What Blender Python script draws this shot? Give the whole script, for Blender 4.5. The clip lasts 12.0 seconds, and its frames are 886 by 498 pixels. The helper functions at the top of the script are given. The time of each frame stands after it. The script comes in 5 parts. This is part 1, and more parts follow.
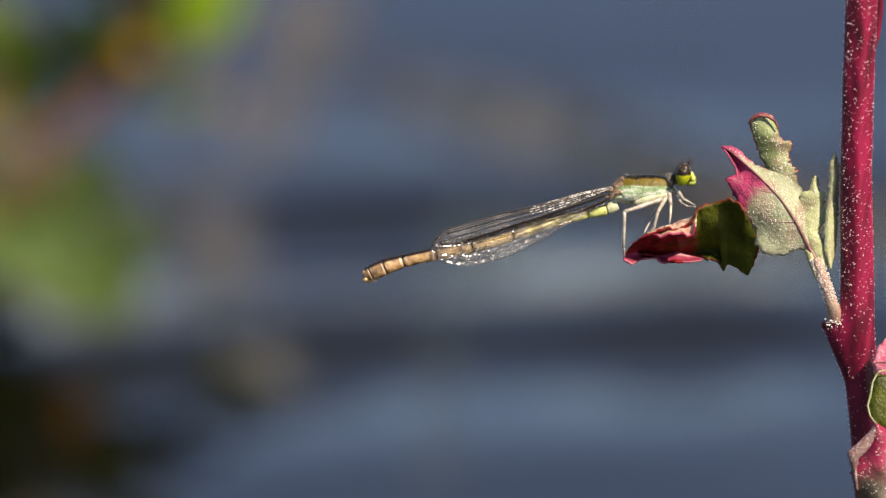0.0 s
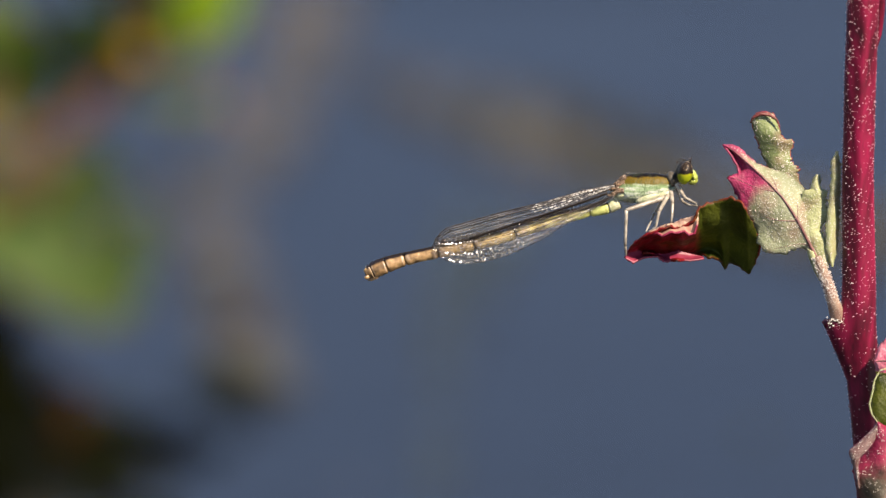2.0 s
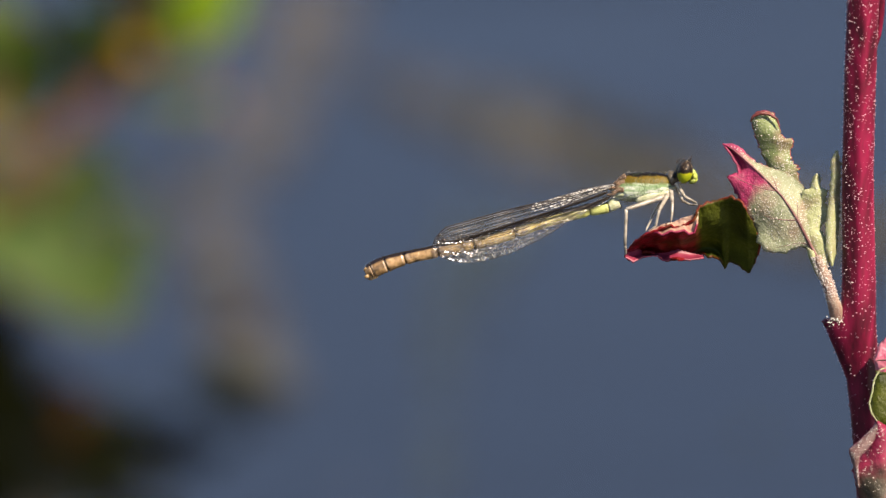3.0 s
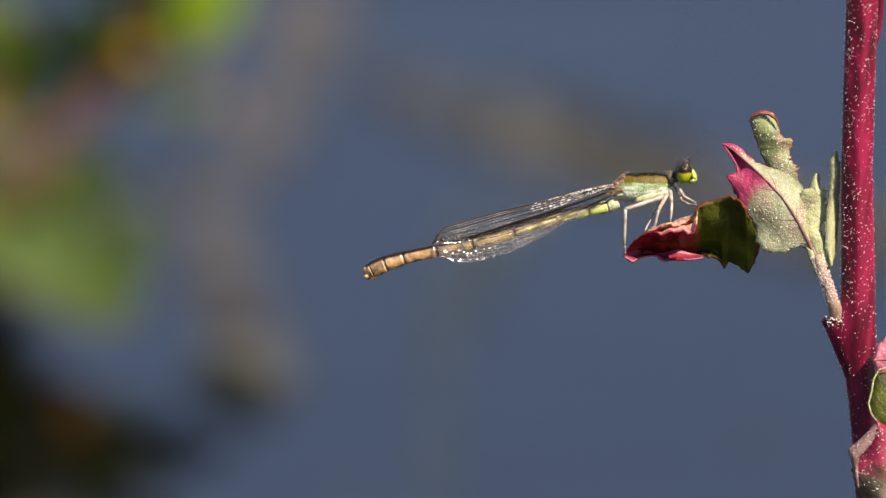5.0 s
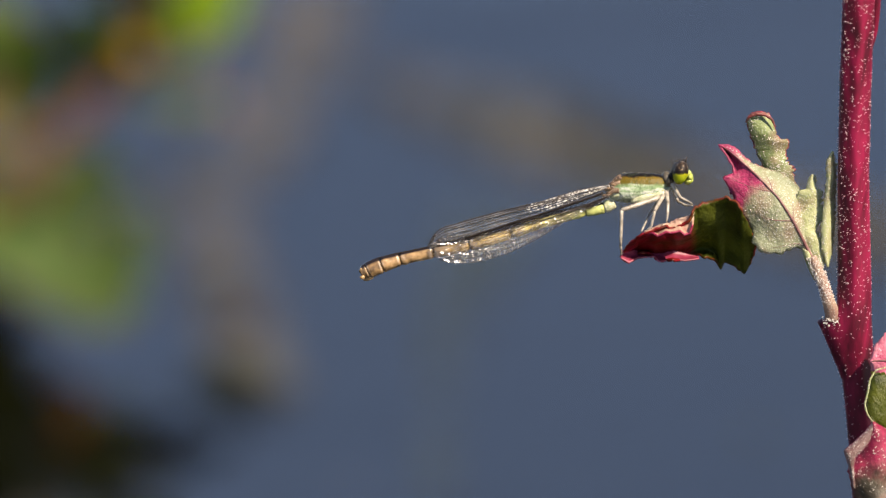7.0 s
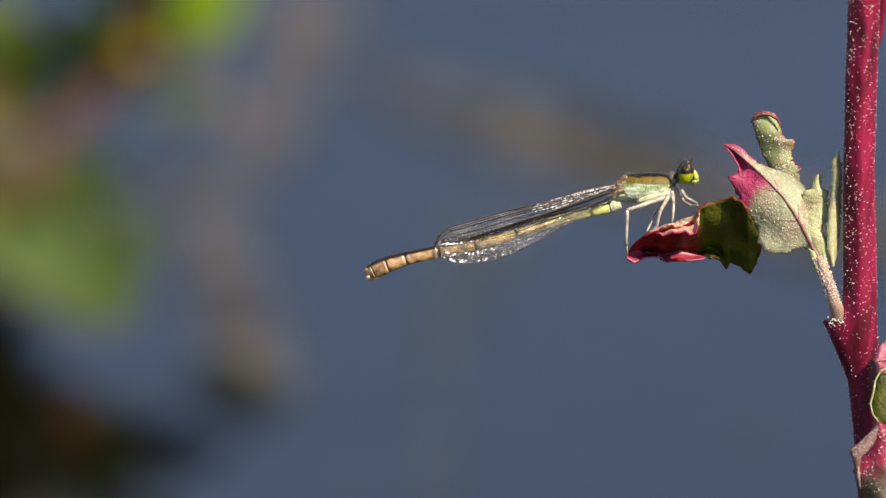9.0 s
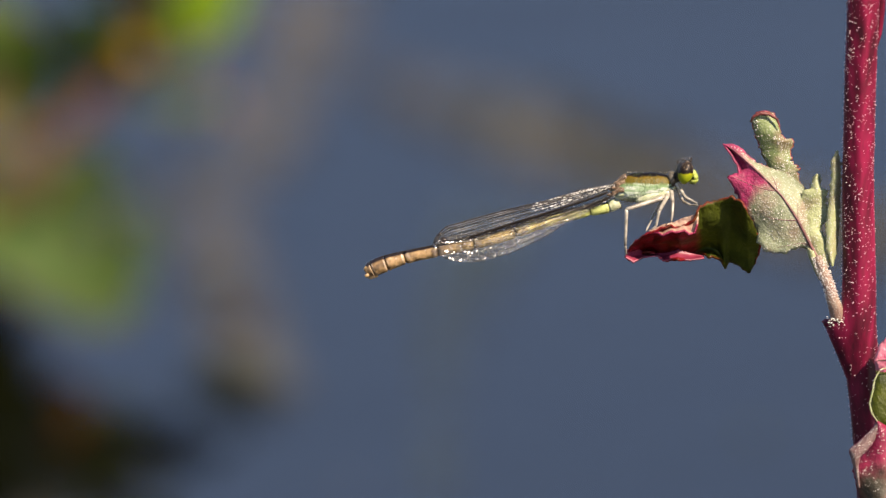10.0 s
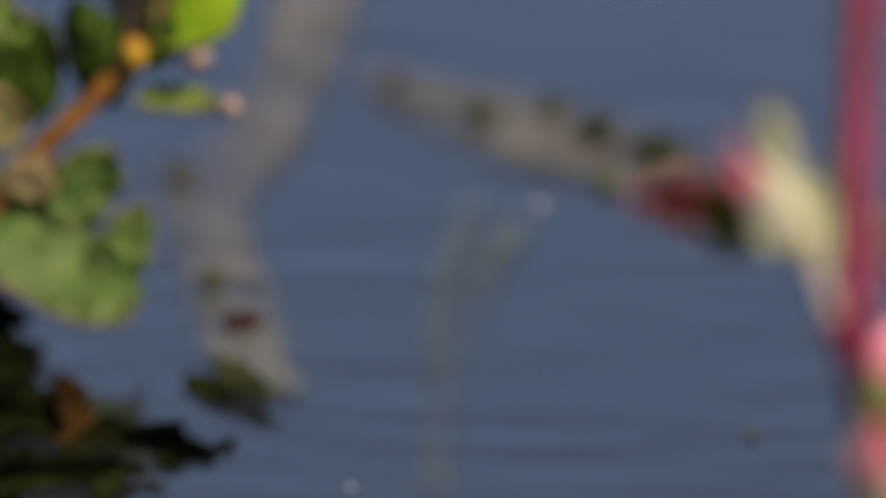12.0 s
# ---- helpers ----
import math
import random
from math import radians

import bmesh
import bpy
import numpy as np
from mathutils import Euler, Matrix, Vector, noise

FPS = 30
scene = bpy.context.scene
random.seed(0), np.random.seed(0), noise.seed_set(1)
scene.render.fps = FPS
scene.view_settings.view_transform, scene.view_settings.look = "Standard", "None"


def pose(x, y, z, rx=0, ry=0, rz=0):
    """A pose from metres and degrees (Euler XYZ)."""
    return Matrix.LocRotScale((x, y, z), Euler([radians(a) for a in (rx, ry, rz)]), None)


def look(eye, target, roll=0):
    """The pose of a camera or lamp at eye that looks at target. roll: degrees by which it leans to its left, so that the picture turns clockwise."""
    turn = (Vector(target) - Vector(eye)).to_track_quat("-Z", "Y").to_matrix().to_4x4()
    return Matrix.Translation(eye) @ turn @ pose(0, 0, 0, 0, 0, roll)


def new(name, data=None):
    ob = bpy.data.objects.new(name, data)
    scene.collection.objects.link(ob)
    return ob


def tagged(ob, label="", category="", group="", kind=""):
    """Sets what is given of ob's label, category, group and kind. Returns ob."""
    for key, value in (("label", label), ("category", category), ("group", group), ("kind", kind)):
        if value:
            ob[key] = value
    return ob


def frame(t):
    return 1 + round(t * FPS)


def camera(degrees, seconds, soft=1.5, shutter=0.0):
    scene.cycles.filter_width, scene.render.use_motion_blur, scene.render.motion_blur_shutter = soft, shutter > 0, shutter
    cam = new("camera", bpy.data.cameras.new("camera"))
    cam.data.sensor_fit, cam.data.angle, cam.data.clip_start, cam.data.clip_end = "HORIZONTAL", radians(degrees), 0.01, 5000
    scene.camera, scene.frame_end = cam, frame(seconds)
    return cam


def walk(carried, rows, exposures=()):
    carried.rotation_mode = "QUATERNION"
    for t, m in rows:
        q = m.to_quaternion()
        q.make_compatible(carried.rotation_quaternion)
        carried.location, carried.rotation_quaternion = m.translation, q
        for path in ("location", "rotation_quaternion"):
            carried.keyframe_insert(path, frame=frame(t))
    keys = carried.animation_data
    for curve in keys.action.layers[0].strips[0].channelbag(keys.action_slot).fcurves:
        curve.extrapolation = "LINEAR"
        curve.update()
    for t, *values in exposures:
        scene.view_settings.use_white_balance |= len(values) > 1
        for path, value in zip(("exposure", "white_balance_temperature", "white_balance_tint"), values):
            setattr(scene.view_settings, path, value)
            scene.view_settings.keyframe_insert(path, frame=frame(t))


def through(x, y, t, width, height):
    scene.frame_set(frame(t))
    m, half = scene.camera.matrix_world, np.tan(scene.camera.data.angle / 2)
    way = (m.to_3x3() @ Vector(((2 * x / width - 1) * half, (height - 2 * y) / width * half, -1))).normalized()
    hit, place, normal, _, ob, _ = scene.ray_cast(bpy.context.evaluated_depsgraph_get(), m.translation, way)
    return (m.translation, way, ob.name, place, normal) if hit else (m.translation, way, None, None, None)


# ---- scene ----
# A damselfly rests on a goosefoot leaf over a pond. Plane coordinates are millimetres
# in the upright plane through the perch: u to the right, v up, d away from the camera.
EYE = (0.0, 0.0, 0.518)
PERCH = (0.0, 1.44889, 0.12977)
cam = camera(2.737, 12.0, soft=1.45)
walk(cam, [(0.0, look(EYE, PERCH)), (12.0, look(EYE, PERCH))], [(0.0, 1.32, 7420, 24), (12.0, 1.32, 7420, 24)])
FOCUS_ROWS = [(0.0, 1.5), (11.15, 1.5), (11.3, 1.51), (11.5, 1.565), (11.7, 1.65), (11.85, 1.72), (12.0, 1.785)]
focus = new("focus_point")
focus.empty_display_size = 0.01
cam.data.dof.use_dof = True
cam.data.dof.focus_object = focus
cam.data.dof.aperture_fstop = 30.0

# ---- light ----
SUN = Vector((0.49, -0.43, 0.755)).normalized()
world = bpy.data.worlds.new("sky")
scene.world = world
world.use_nodes = True
wn = world.node_tree
wn.nodes.clear()
sky = wn.nodes.new("ShaderNodeTexSky")
sky.sky_type = "NISHITA"
sky.sun_disc = False
sky.sun_elevation = math.asin(SUN.z)
sky.sun_rotation = math.atan2(SUN.x, SUN.y)
sky.ozone_density = 6.4
sky.dust_density = 0.1
back = wn.nodes.new("ShaderNodeBackground")
back.inputs["Strength"].default_value = 0.070
wout = wn.nodes.new("ShaderNodeOutputWorld")
wn.links.new(sky.outputs[0], back.inputs["Color"])
wn.links.new(back.outputs[0], wout.inputs["Surface"])
sun = new("sun", bpy.data.lights.new("sun", "SUN"))
sun.data.energy = 5.0
sun.data.angle = radians(0.55)
sun.data.color = (1.0, 0.94, 0.77)
sun.matrix_world = look(SUN * 20, (0, 0, 0))


# ---- materials ----
class Mat:
    """A node material with a Principled shader and short ways to add nodes."""

    def __init__(self, name, rough=0.5, **values):
        self.m = bpy.data.materials.new(name)
        self.m.use_nodes = True
        self.t = self.m.node_tree
        self.p = self.t.nodes["Principled BSDF"]
        self.out = self.t.nodes["Material Output"]
        self.p.inputs["Roughness"].default_value = rough
        for key, value in values.items():
            self.p.inputs[key.replace("_", " ")].default_value = value
        self.tc = self.t.nodes.new("ShaderNodeTexCoord")

    def link(self, a, b):
        self.t.links.new(a, b)

    def noise(self, scale, detail=3.0, stretch=None, rough=0.55):
        n = self.t.nodes.new("ShaderNodeTexNoise")
        n.inputs["Scale"].default_value = scale
        n.inputs["Detail"].default_value = detail
        n.inputs["Roughness"].default_value = rough
        self.link(self.coords(stretch), n.inputs["Vector"])
        return n.outputs["Fac"]

    def coords(self, stretch=None):
        if not stretch:
            return self.tc.outputs["Object"]
        g = self.t.nodes.new("ShaderNodeMapping")
        g.inputs["Scale"].default_value = stretch
        self.link(self.tc.outputs["Object"], g.inputs["Vector"])
        return g.outputs[0]

    def cells(self, scale, output="Distance"):
        n = self.t.nodes.new("ShaderNodeTexVoronoi")
        n.inputs["Scale"].default_value = scale
        self.link(self.tc.outputs["Object"], n.inputs["Vector"])
        return n.outputs[output]

    def attr(self, name):
        n = self.t.nodes.new("ShaderNodeAttribute")
        n.attribute_name = name
        return n.outputs["Fac"]

    def axis(self, which):
        n = self.t.nodes.new("ShaderNodeSeparateXYZ")
        self.link(self.tc.outputs["Object"], n.inputs[0])
        return n.outputs[which]

    def math(self, op, a, b=0.0, clamp=False):
        n = self.t.nodes.new("ShaderNodeMath")
        n.operation = op
        n.use_clamp = clamp
        for i, x in enumerate((a, b)):
            if isinstance(x, (int, float)):
                n.inputs[i].default_value = x
            else:
                self.link(x, n.inputs[i])
        return n.outputs[0]

    def ramp(self, fac, *stops):
        n = self.t.nodes.new("ShaderNodeValToRGB")
        e = n.color_ramp.elements
        while len(e) < len(stops):
            e.new(0.5)
        for el, (at, c) in zip(e, stops):
            el.position = at
            el.color = (*c, 1) if not isinstance(c, (int, float)) else (c, c, c, 1)
        self.link(fac, n.inputs[0])
        return n.outputs[0]

    def mix(self, fac, a, b, mode="MIX"):
        n = self.t.nodes.new("ShaderNodeMix")
        n.data_type = "RGBA"
        n.blend_type = mode
        for i, x in ((0, fac), (6, a), (7, b)):
            if isinstance(x, (int, float)):
                n.inputs[i].default_value = x
            elif isinstance(x, tuple):
                n.inputs[i].default_value = (*x, 1)
            else:
                self.link(x, n.inputs[i])
        return n.outputs[2]

    def bump(self, height, strength, distance):
        n = self.t.nodes.new("ShaderNodeBump")
        n.inputs["Strength"].default_value = strength
        n.inputs["Distance"].default_value = distance
        self.link(height, n.inputs["Height"])
        self.link(n.outputs[0], self.p.inputs["Normal"])
        return n.outputs[0]

    def color(self, c):
        if isinstance(c, tuple):
            self.p.inputs["Base Color"].default_value = (*c, 1)
        else:
            self.link(c, self.p.inputs["Base Color"])
        return self

    def leaf_light(self, amount, c):
        """Lets light through a thin leaf."""
        t = self.t.nodes.new("ShaderNodeBsdfTranslucent")
        if isinstance(c, tuple):
            t.inputs["Color"].default_value = (*c, 1)
        else:
            self.link(c, t.inputs["Color"])
        s = self.t.nodes.new("ShaderNodeMixShader")
        s.inputs[0].default_value = amount
        self.link(self.p.outputs[0], s.inputs[1])
        self.link(t.outputs[0], s.inputs[2])
        self.link(s.outputs[0], self.out.inputs["Surface"])
        return self


def m_simple(name, c1, c2, scale, rough=0.5, strength=0.3, distance=0.00005, **values):
    a = Mat(name, rough, **values)
    n = a.noise(scale)
    a.color(a.ramp(n, (0.3, c1), (0.7, c2)))
    a.bump(a.noise(scale * 3), strength, distance)
    return a.m


def m_mealy_leaf(name, low, high, meal_least, meal_most, pink=(0.320, 0.019, 0.085)):
    a = Mat(name, 0.6)
    n = a.noise(700, 4)
    green = a.ramp(n, (0.3, low), (0.7, high))
    green = a.mix(a.ramp(a.noise(420, 4), (0.48, 0.0), (0.64, 0.50)), green, (0.19, 0.085, 0.070))
    edge = a.math("ADD", a.attr("blush"), a.math("MULTIPLY", a.math("SUBTRACT", n, 0.5), 0.5))
    flush = a.ramp(edge, (0.42, 0.0), (0.70, 1.0))
    base = a.mix(flush, green, a.ramp(a.noise(1100, 3), (0.35, tuple(0.55 * x for x in pink)), (0.65, pink)))
    grain = a.cells(6600)
    meal = a.ramp(grain, (0.0, 1.0), (0.20, 0.9), (0.36, 0.0))
    thin = a.ramp(a.noise(900, 4), (0.38, meal_least), (0.60, meal_most))
    thin = a.math("MULTIPLY", thin, a.ramp(edge, (0.50, 1.0), (0.85, 0.10)))
    c = a.mix(a.math("MULTIPLY", meal, thin), base, (0.50, 0.51, 0.46))
    a.color(c)
    a.bump(a.math("ADD", a.math("MULTIPLY", a.math("SUBTRACT", 1.0, grain), 0.35), a.math("MULTIPLY", a.noise(1300, 4), 2.2)), 0.6, 0.00013)
    return a.leaf_light(0.18, base).m


def m_dark_leaf():
    a = Mat("leaf_upper_side", 0.42)
    n = a.noise(500, 4)
    green = a.ramp(n, (0.3, (0.0130, 0.0200, 0.0016)), (0.7, (0.060, 0.072, 0.006)))
    edge = a.math("ADD", a.attr("blush"), a.math("MULTIPLY", a.math("SUBTRACT", n, 0.5), 0.45))
    red = a.ramp(a.noise(900, 4), (0.36, (0.060, 0.0080, 0.0020)), (0.5, (0.150, 0.0060, 0.0075)), (0.66, (0.215, 0.0080, 0.022)))
    base = a.mix(a.ramp(edge, (0.42, 0.0), (0.72, 1.0)), green, red)
    base = a.mix(a.ramp(a.noise(1700, 3), (0.62, 0.0), (0.72, 0.5)), base, (0.12, 0.11, 0.012))
    a.color(base)
    a.bump(a.noise(2200, 4), 0.9, 0.0002)
    a.p.inputs["Specular IOR Level"].default_value = 0.18
    return a.leaf_light(0.20, base).m


def m_rim():
    a = Mat("rim_skin", 0.55)
    n = a.noise(1500, 4)
    cream = a.ramp(n, (0.3, (0.3, 0.132, 0.102)), (0.7, (0.444, 0.33, 0.24)))
    edge = a.math("ADD", a.attr("blush"), a.math("MULTIPLY", a.math("SUBTRACT", n, 0.5), 0.6))
    base = a.mix(a.ramp(edge, (0.48, 0.0), (0.80, 1.0)), cream, (0.21, 0.008, 0.042))
    a.color(base)
    a.bump(a.noise(3600, 3), 0.8, 0.0002)
    return a.leaf_light(0.15, base).m


def m_stem():
    a = Mat("red_stem", 0.5)
    a.p.inputs["Specular IOR Level"].default_value = 0.25
    streak = a.noise(900, 4, (1.0, 1.0, 0.05))
    c = a.ramp(streak, (0.32, (0.026, 0.0004, 0.0040)), (0.5, (0.090, 0.0010, 0.0140)), (0.68, (0.180, 0.0042, 0.0320)))
    a.color(c)
    a.bump(streak, 0.4, 0.0002)
    return a.m


def m_eye():
    a = Mat("compound_eye", 0.45)
    a.p.inputs["Specular IOR Level"].default_value = 0.15
    z = a.math("MULTIPLY", a.math("SUBTRACT", a.axis(2), EYE_LINE), 1500)
    n = a.math("ADD", z, a.math("MULTIPLY", a.noise(2500, 2), 0.5))
    c = a.ramp(n, (0.02, (0.160, 0.200, 0.0060)), (0.14, (0.235, 0.230, 0.0048)), (0.26, (0.13, 0.14, 0.0036)), (0.36, (0.0072, 0.0042, 0.0024)), (0.6, (0.006, 0.0042, 0.003)), (0.95, (0.012, 0.008, 0.006)))
    fleck = a.math("MULTIPLY", a.ramp(a.noise(4200, 3), (0.52, 0.0), (0.64, 0.8)), a.ramp(n, (0.55, 0.0), (0.75, 1.0)))
    c = a.mix(fleck, c, (0.14, 0.105, 0.07))
    a.color(c)
    a.bump(a.cells(14000), 0.3, 0.00003)
    return a.m


def m_thorax():
    a = Mat("thorax_shell", 0.40, Specular_IOR_Level=0.12)
    z = a.math("MULTIPLY", a.math("SUBTRACT", a.axis(2), THORAX_LOW), 1 / 0.0026)
    n = a.math("ADD", z, a.math("MULTIPLY", a.math("SUBTRACT", a.noise(1500, 3), 0.5), 0.22))
    c = a.ramp(n, (0.0, (0.3, 0.3, 0.192)), (0.30, (0.216, 0.3, 0.186)), (0.55, (0.12, 0.192, 0.09)), (0.64, (0.072, 0.057, 0.0072)), (0.80, (0.09, 0.06, 0.0072)), (0.865, (0.0048, 0.0036, 0.003)))
    # white highlights of the glossy side, mixed into the colour in streaks
    painted_shine = a.ramp(a.noise(1900, 4, (0.5, 1.0, 1.6)), (0.46, 0.0), (0.60, 0.85))
    c = a.mix(a.math("MULTIPLY", painted_shine, a.ramp(n, (0.50, 1.0), (0.62, 0.0))), c, (0.456, 0.48, 0.42))
    seam = a.ramp(a.noise(700, 2, (2.2, 0.3, 0.8)), (0.475, 0.0), (0.5, 0.7), (0.525, 0.0))
    c = a.mix(a.math("MULTIPLY", seam, 0.9), c, (0.035, 0.045, 0.016))
    a.color(c)
    a.bump(a.noise(3200, 4), 0.8, 0.00012)
    return a.m


def m_abdomen():
    a = Mat("abdomen_shell", 0.25)
    hue = a.math("MULTIPLY", a.math("SUBTRACT", a.axis(0), TAIL_X), 1 / 0.0205)
    n = a.math("ADD", hue, a.math("MULTIPLY", a.math("SUBTRACT", a.noise(1500, 3), 0.5), 0.2))
    side = a.ramp(n, (0.05, (0.195, 0.122, 0.056)), (0.30, (0.245, 0.160, 0.074)), (0.55, (0.54, 0.40, 0.165)), (0.72, (0.52, 0.455, 0.155)), (0.9, (0.31, 0.345, 0.11)))
    side = a.mix(1.0, side, a.ramp(a.noise(1500, 5), (0.32, 0.36), (0.50, 0.95), (0.68, 1.45)), "MULTIPLY")
    top = a.ramp(a.math("ADD", a.attr("up"), a.math("MULTIPLY", a.noise(3000, 2), 0.1)), (0.76, 0.0), (0.86, 1.0))
    pale = a.math("MULTIPLY", a.ramp(a.attr("joint"), (0.62, 0.0), (0.80, 0.8), (0.93, 0.0)), a.ramp(a.noise(1200, 3), (0.45, 0.0), (0.6, 1.0)))
    side = a.mix(pale, side, (0.42, 0.33, 0.24))
    ring = a.ramp(a.attr("joint"), (0.93, 0.0), (0.99, 0.8))
    c = a.mix(a.math("MAXIMUM", top, ring), side, (0.012, 0.0078, 0.0048))
    a.color(c)
    a.p.inputs["Coat Weight"].default_value = 0.12
    a.bump(a.noise(2600, 4), 0.9, 0.00011)
    return a.m


def m_membrane(name, crinkle, gloss, rough):
    a = Mat(name, 0.16)
    t = a.t.nodes.new("ShaderNodeBsdfTransparent")
    t.inputs[0].default_value = (0.96, 0.95, 0.93, 1)
    g = a.t.nodes.new("ShaderNodeBsdfGlossy")
    g.inputs["Roughness"].default_value = rough
    g.inputs["Color"].default_value = (0.95, 0.93, 0.90, 1)
    b = a.bump(a.math("ADD", a.noise(1300, 3, (0.6, 1.0, 1.0)), a.math("MULTIPLY", a.cells(2700), 0.9)), 1.0, crinkle)
    a.link(b, g.inputs["Normal"])
    s = a.t.nodes.new("ShaderNodeMixShader")
    s.inputs[0].default_value = gloss
    a.link(t.outputs[0], s.inputs[1])
    a.link(g.outputs[0], s.inputs[2])
    a.link(s.outputs[0], a.out.inputs["Surface"])
    return a.m


def m_water():
    a = Mat("pond_water", 0.05)
    t = a.t.nodes.new("ShaderNodeBsdfTransparent")
    t.inputs[0].default_value = (0.48, 0.54, 0.62, 1)
    g = a.t.nodes.new("ShaderNodeBsdfGlossy")
    g.inputs["Roughness"].default_value = 0.03
    fine = a.noise(95, 3, (0.45, 1.0, 1.0))
    b = a.bump(fine, 0.35, 0.0006)
    f = a.t.nodes.new("ShaderNodeFresnel")
    f.inputs["IOR"].default_value = 1.333
    s = a.t.nodes.new("ShaderNodeMixShader")
    a.link(b, g.inputs["Normal"])
    a.link(b, f.inputs["Normal"])
    a.link(f.outputs[0], s.inputs[0])
    a.link(t.outputs[0], s.inputs[1])
    a.link(g.outputs[0], s.inputs[2])
    a.link(s.outputs[0], a.out.inputs["Surface"])
    return a.m


def m_bg_leaf(name, c1, c2, tip=(0.144, 0.084, 0.042), through=0.3, scale=160, gloss=0.35):
    a = Mat(name, 0.5)
    a.p.inputs["Specular IOR Level"].default_value = gloss
    n = a.noise(scale, 4)
    c = a.ramp(n, (0.3, c1), (0.7, c2))
    c = a.mix(a.ramp(a.math("ADD", a.attr("blush"), a.math("MULTIPLY", a.math("SUBTRACT", n, 0.5), 0.5)), (0.62, 0.0), (0.9, 0.8)), c, tip)
    spots = a.ramp(a.noise(scale * 2.4, 3), (0.60, 0.0), (0.70, 0.55))
    c = a.mix(spots, c, tip)
    a.color(c)
    a.bump(a.noise(scale * 4, 3), 0.6, 0.0004)
    return a.leaf_light(through, c).m


def m_drop():
    a = Mat("splash_water", 0.30)
    # clear water made white, so the sun's glints are in the base colour
    a.p.inputs["Base Color"].default_value = (0.95, 0.96, 0.97, 1)
    a.p.inputs["IOR"].default_value = 1.333
    a.p.inputs["Transmission Weight"].default_value = 0.35
    return a.m


# ---- building ----
VIEW = pose(*PERCH, -15)
ORIGIN = {}


def mm(u, v, d=0.0):
    return Vector((u, d, v)) * 0.001


def thing(name, origin, base, label, category, group="", kind=""):
    """An Empty at origin (in the space base) that carries a thing's parts."""
    ob = new(name)
    ob.empty_display_size = 0.005
    ob.matrix_basis = base @ Matrix.Translation(origin)
    ORIGIN[ob] = Vector(origin)
    return tagged(ob, label, category, group, kind)


def part(name, bm, material, parent, label="", pivot=None, thick=0.0, kind=""):
    """Links a bmesh, given in the space of its thing's base, as one mesh under a thing or a part."""
    at = Vector(pivot) if pivot else ORIGIN[parent]
    for v in bm.verts:
        v.co -= at
    me = bpy.data.meshes.new(name)
    bm.to_mesh(me)
    bm.free()
    for f in me.polygons:
        f.use_smooth = True
    me.materials.append(material)
    ob = new(name, me)
    ob.parent = parent
    ob.location = at - ORIGIN[parent]
    ORIGIN[ob] = at
    if thick:
        s = ob.modifiers.new("thickness", "SOLIDIFY")
        s.thickness, s.offset = thick, 0.0
    return tagged(ob, label, kind=kind)


def resample(points, n, dims=None):
    p = np.array(points, float)
    s = np.r_[0, np.cumsum(np.linalg.norm(np.diff(p[:, :dims], axis=0), axis=1))]
    return np.stack([np.interp(np.linspace(0, s[-1], n), s, p[:, k]) for k in range(p.shape[1])], 1)


def blade(left, right, mid=None, n=56, m=12, shape=None, blush=None, seed=0, ripple=0.0, fray=0.0):
    """A leaf, wing or strip between two margins from base to tip. Points are (u, v) or (u, v, d) in mm.
    shape(s, c): how far it lies back, in mm; c runs from -1 (left) to 1 (right). blush(s, c): the tint at the margins.
    Returns the bmesh and a function that gives a point of the surface."""
    flat = lambda pts: [(*p, 0.0)[:3] for p in pts]
    a, b = resample(flat(left), n), resample(flat(right), n)
    c0 = resample(flat(mid), n) if mid else (a + b) / 2
    shape = shape or (lambda s, c: 0.0)
    blush = blush or (lambda s, c: abs(c) ** 4)

    def at(s, c):
        i = min(max(s, 0), 1) * (n - 1)
        j = min(int(i), n - 2)
        k = i - j
        edge = a if c < 0 else b
        e, q = edge[j] * (1 - k) + edge[j + 1] * k, c0[j] * (1 - k) + c0[j + 1] * k
        p = q + (e - q) * abs(c)
        back = shape(s, c)
        if fray:
            k = fray * abs(c) ** 6 * min(1, s * 8) * min(1, (1 - s) * 8)
            p = p + k * np.array((noise.noise(Vector((s * 38, seed, c * 3))), noise.noise(Vector((seed, s * 38, 7 + c * 3))), 0.0))
        if ripple:
            back += ripple * noise.noise(Vector((p[0] * 0.45 + seed * 7.1, p[1] * 0.45, seed)))
        return mm(p[0], p[1], p[2] + back)

    bm = bmesh.new()
    layer = bm.verts.layers.float.new("blush")
    rows = []
    for i in range(n):
        row = []
        for j in range(m + 1):
            s, c = i / (n - 1), 2 * j / m - 1
            v = bm.verts.new(at(s, c))
            v[layer] = blush(s, c)
            row.append(v)
        rows.append(row)
    for r, q in zip(rows, rows[1:]):
        for j in range(m):
            bm.faces.new((r[j], r[j + 1], q[j + 1], q[j]))
    return bm, at


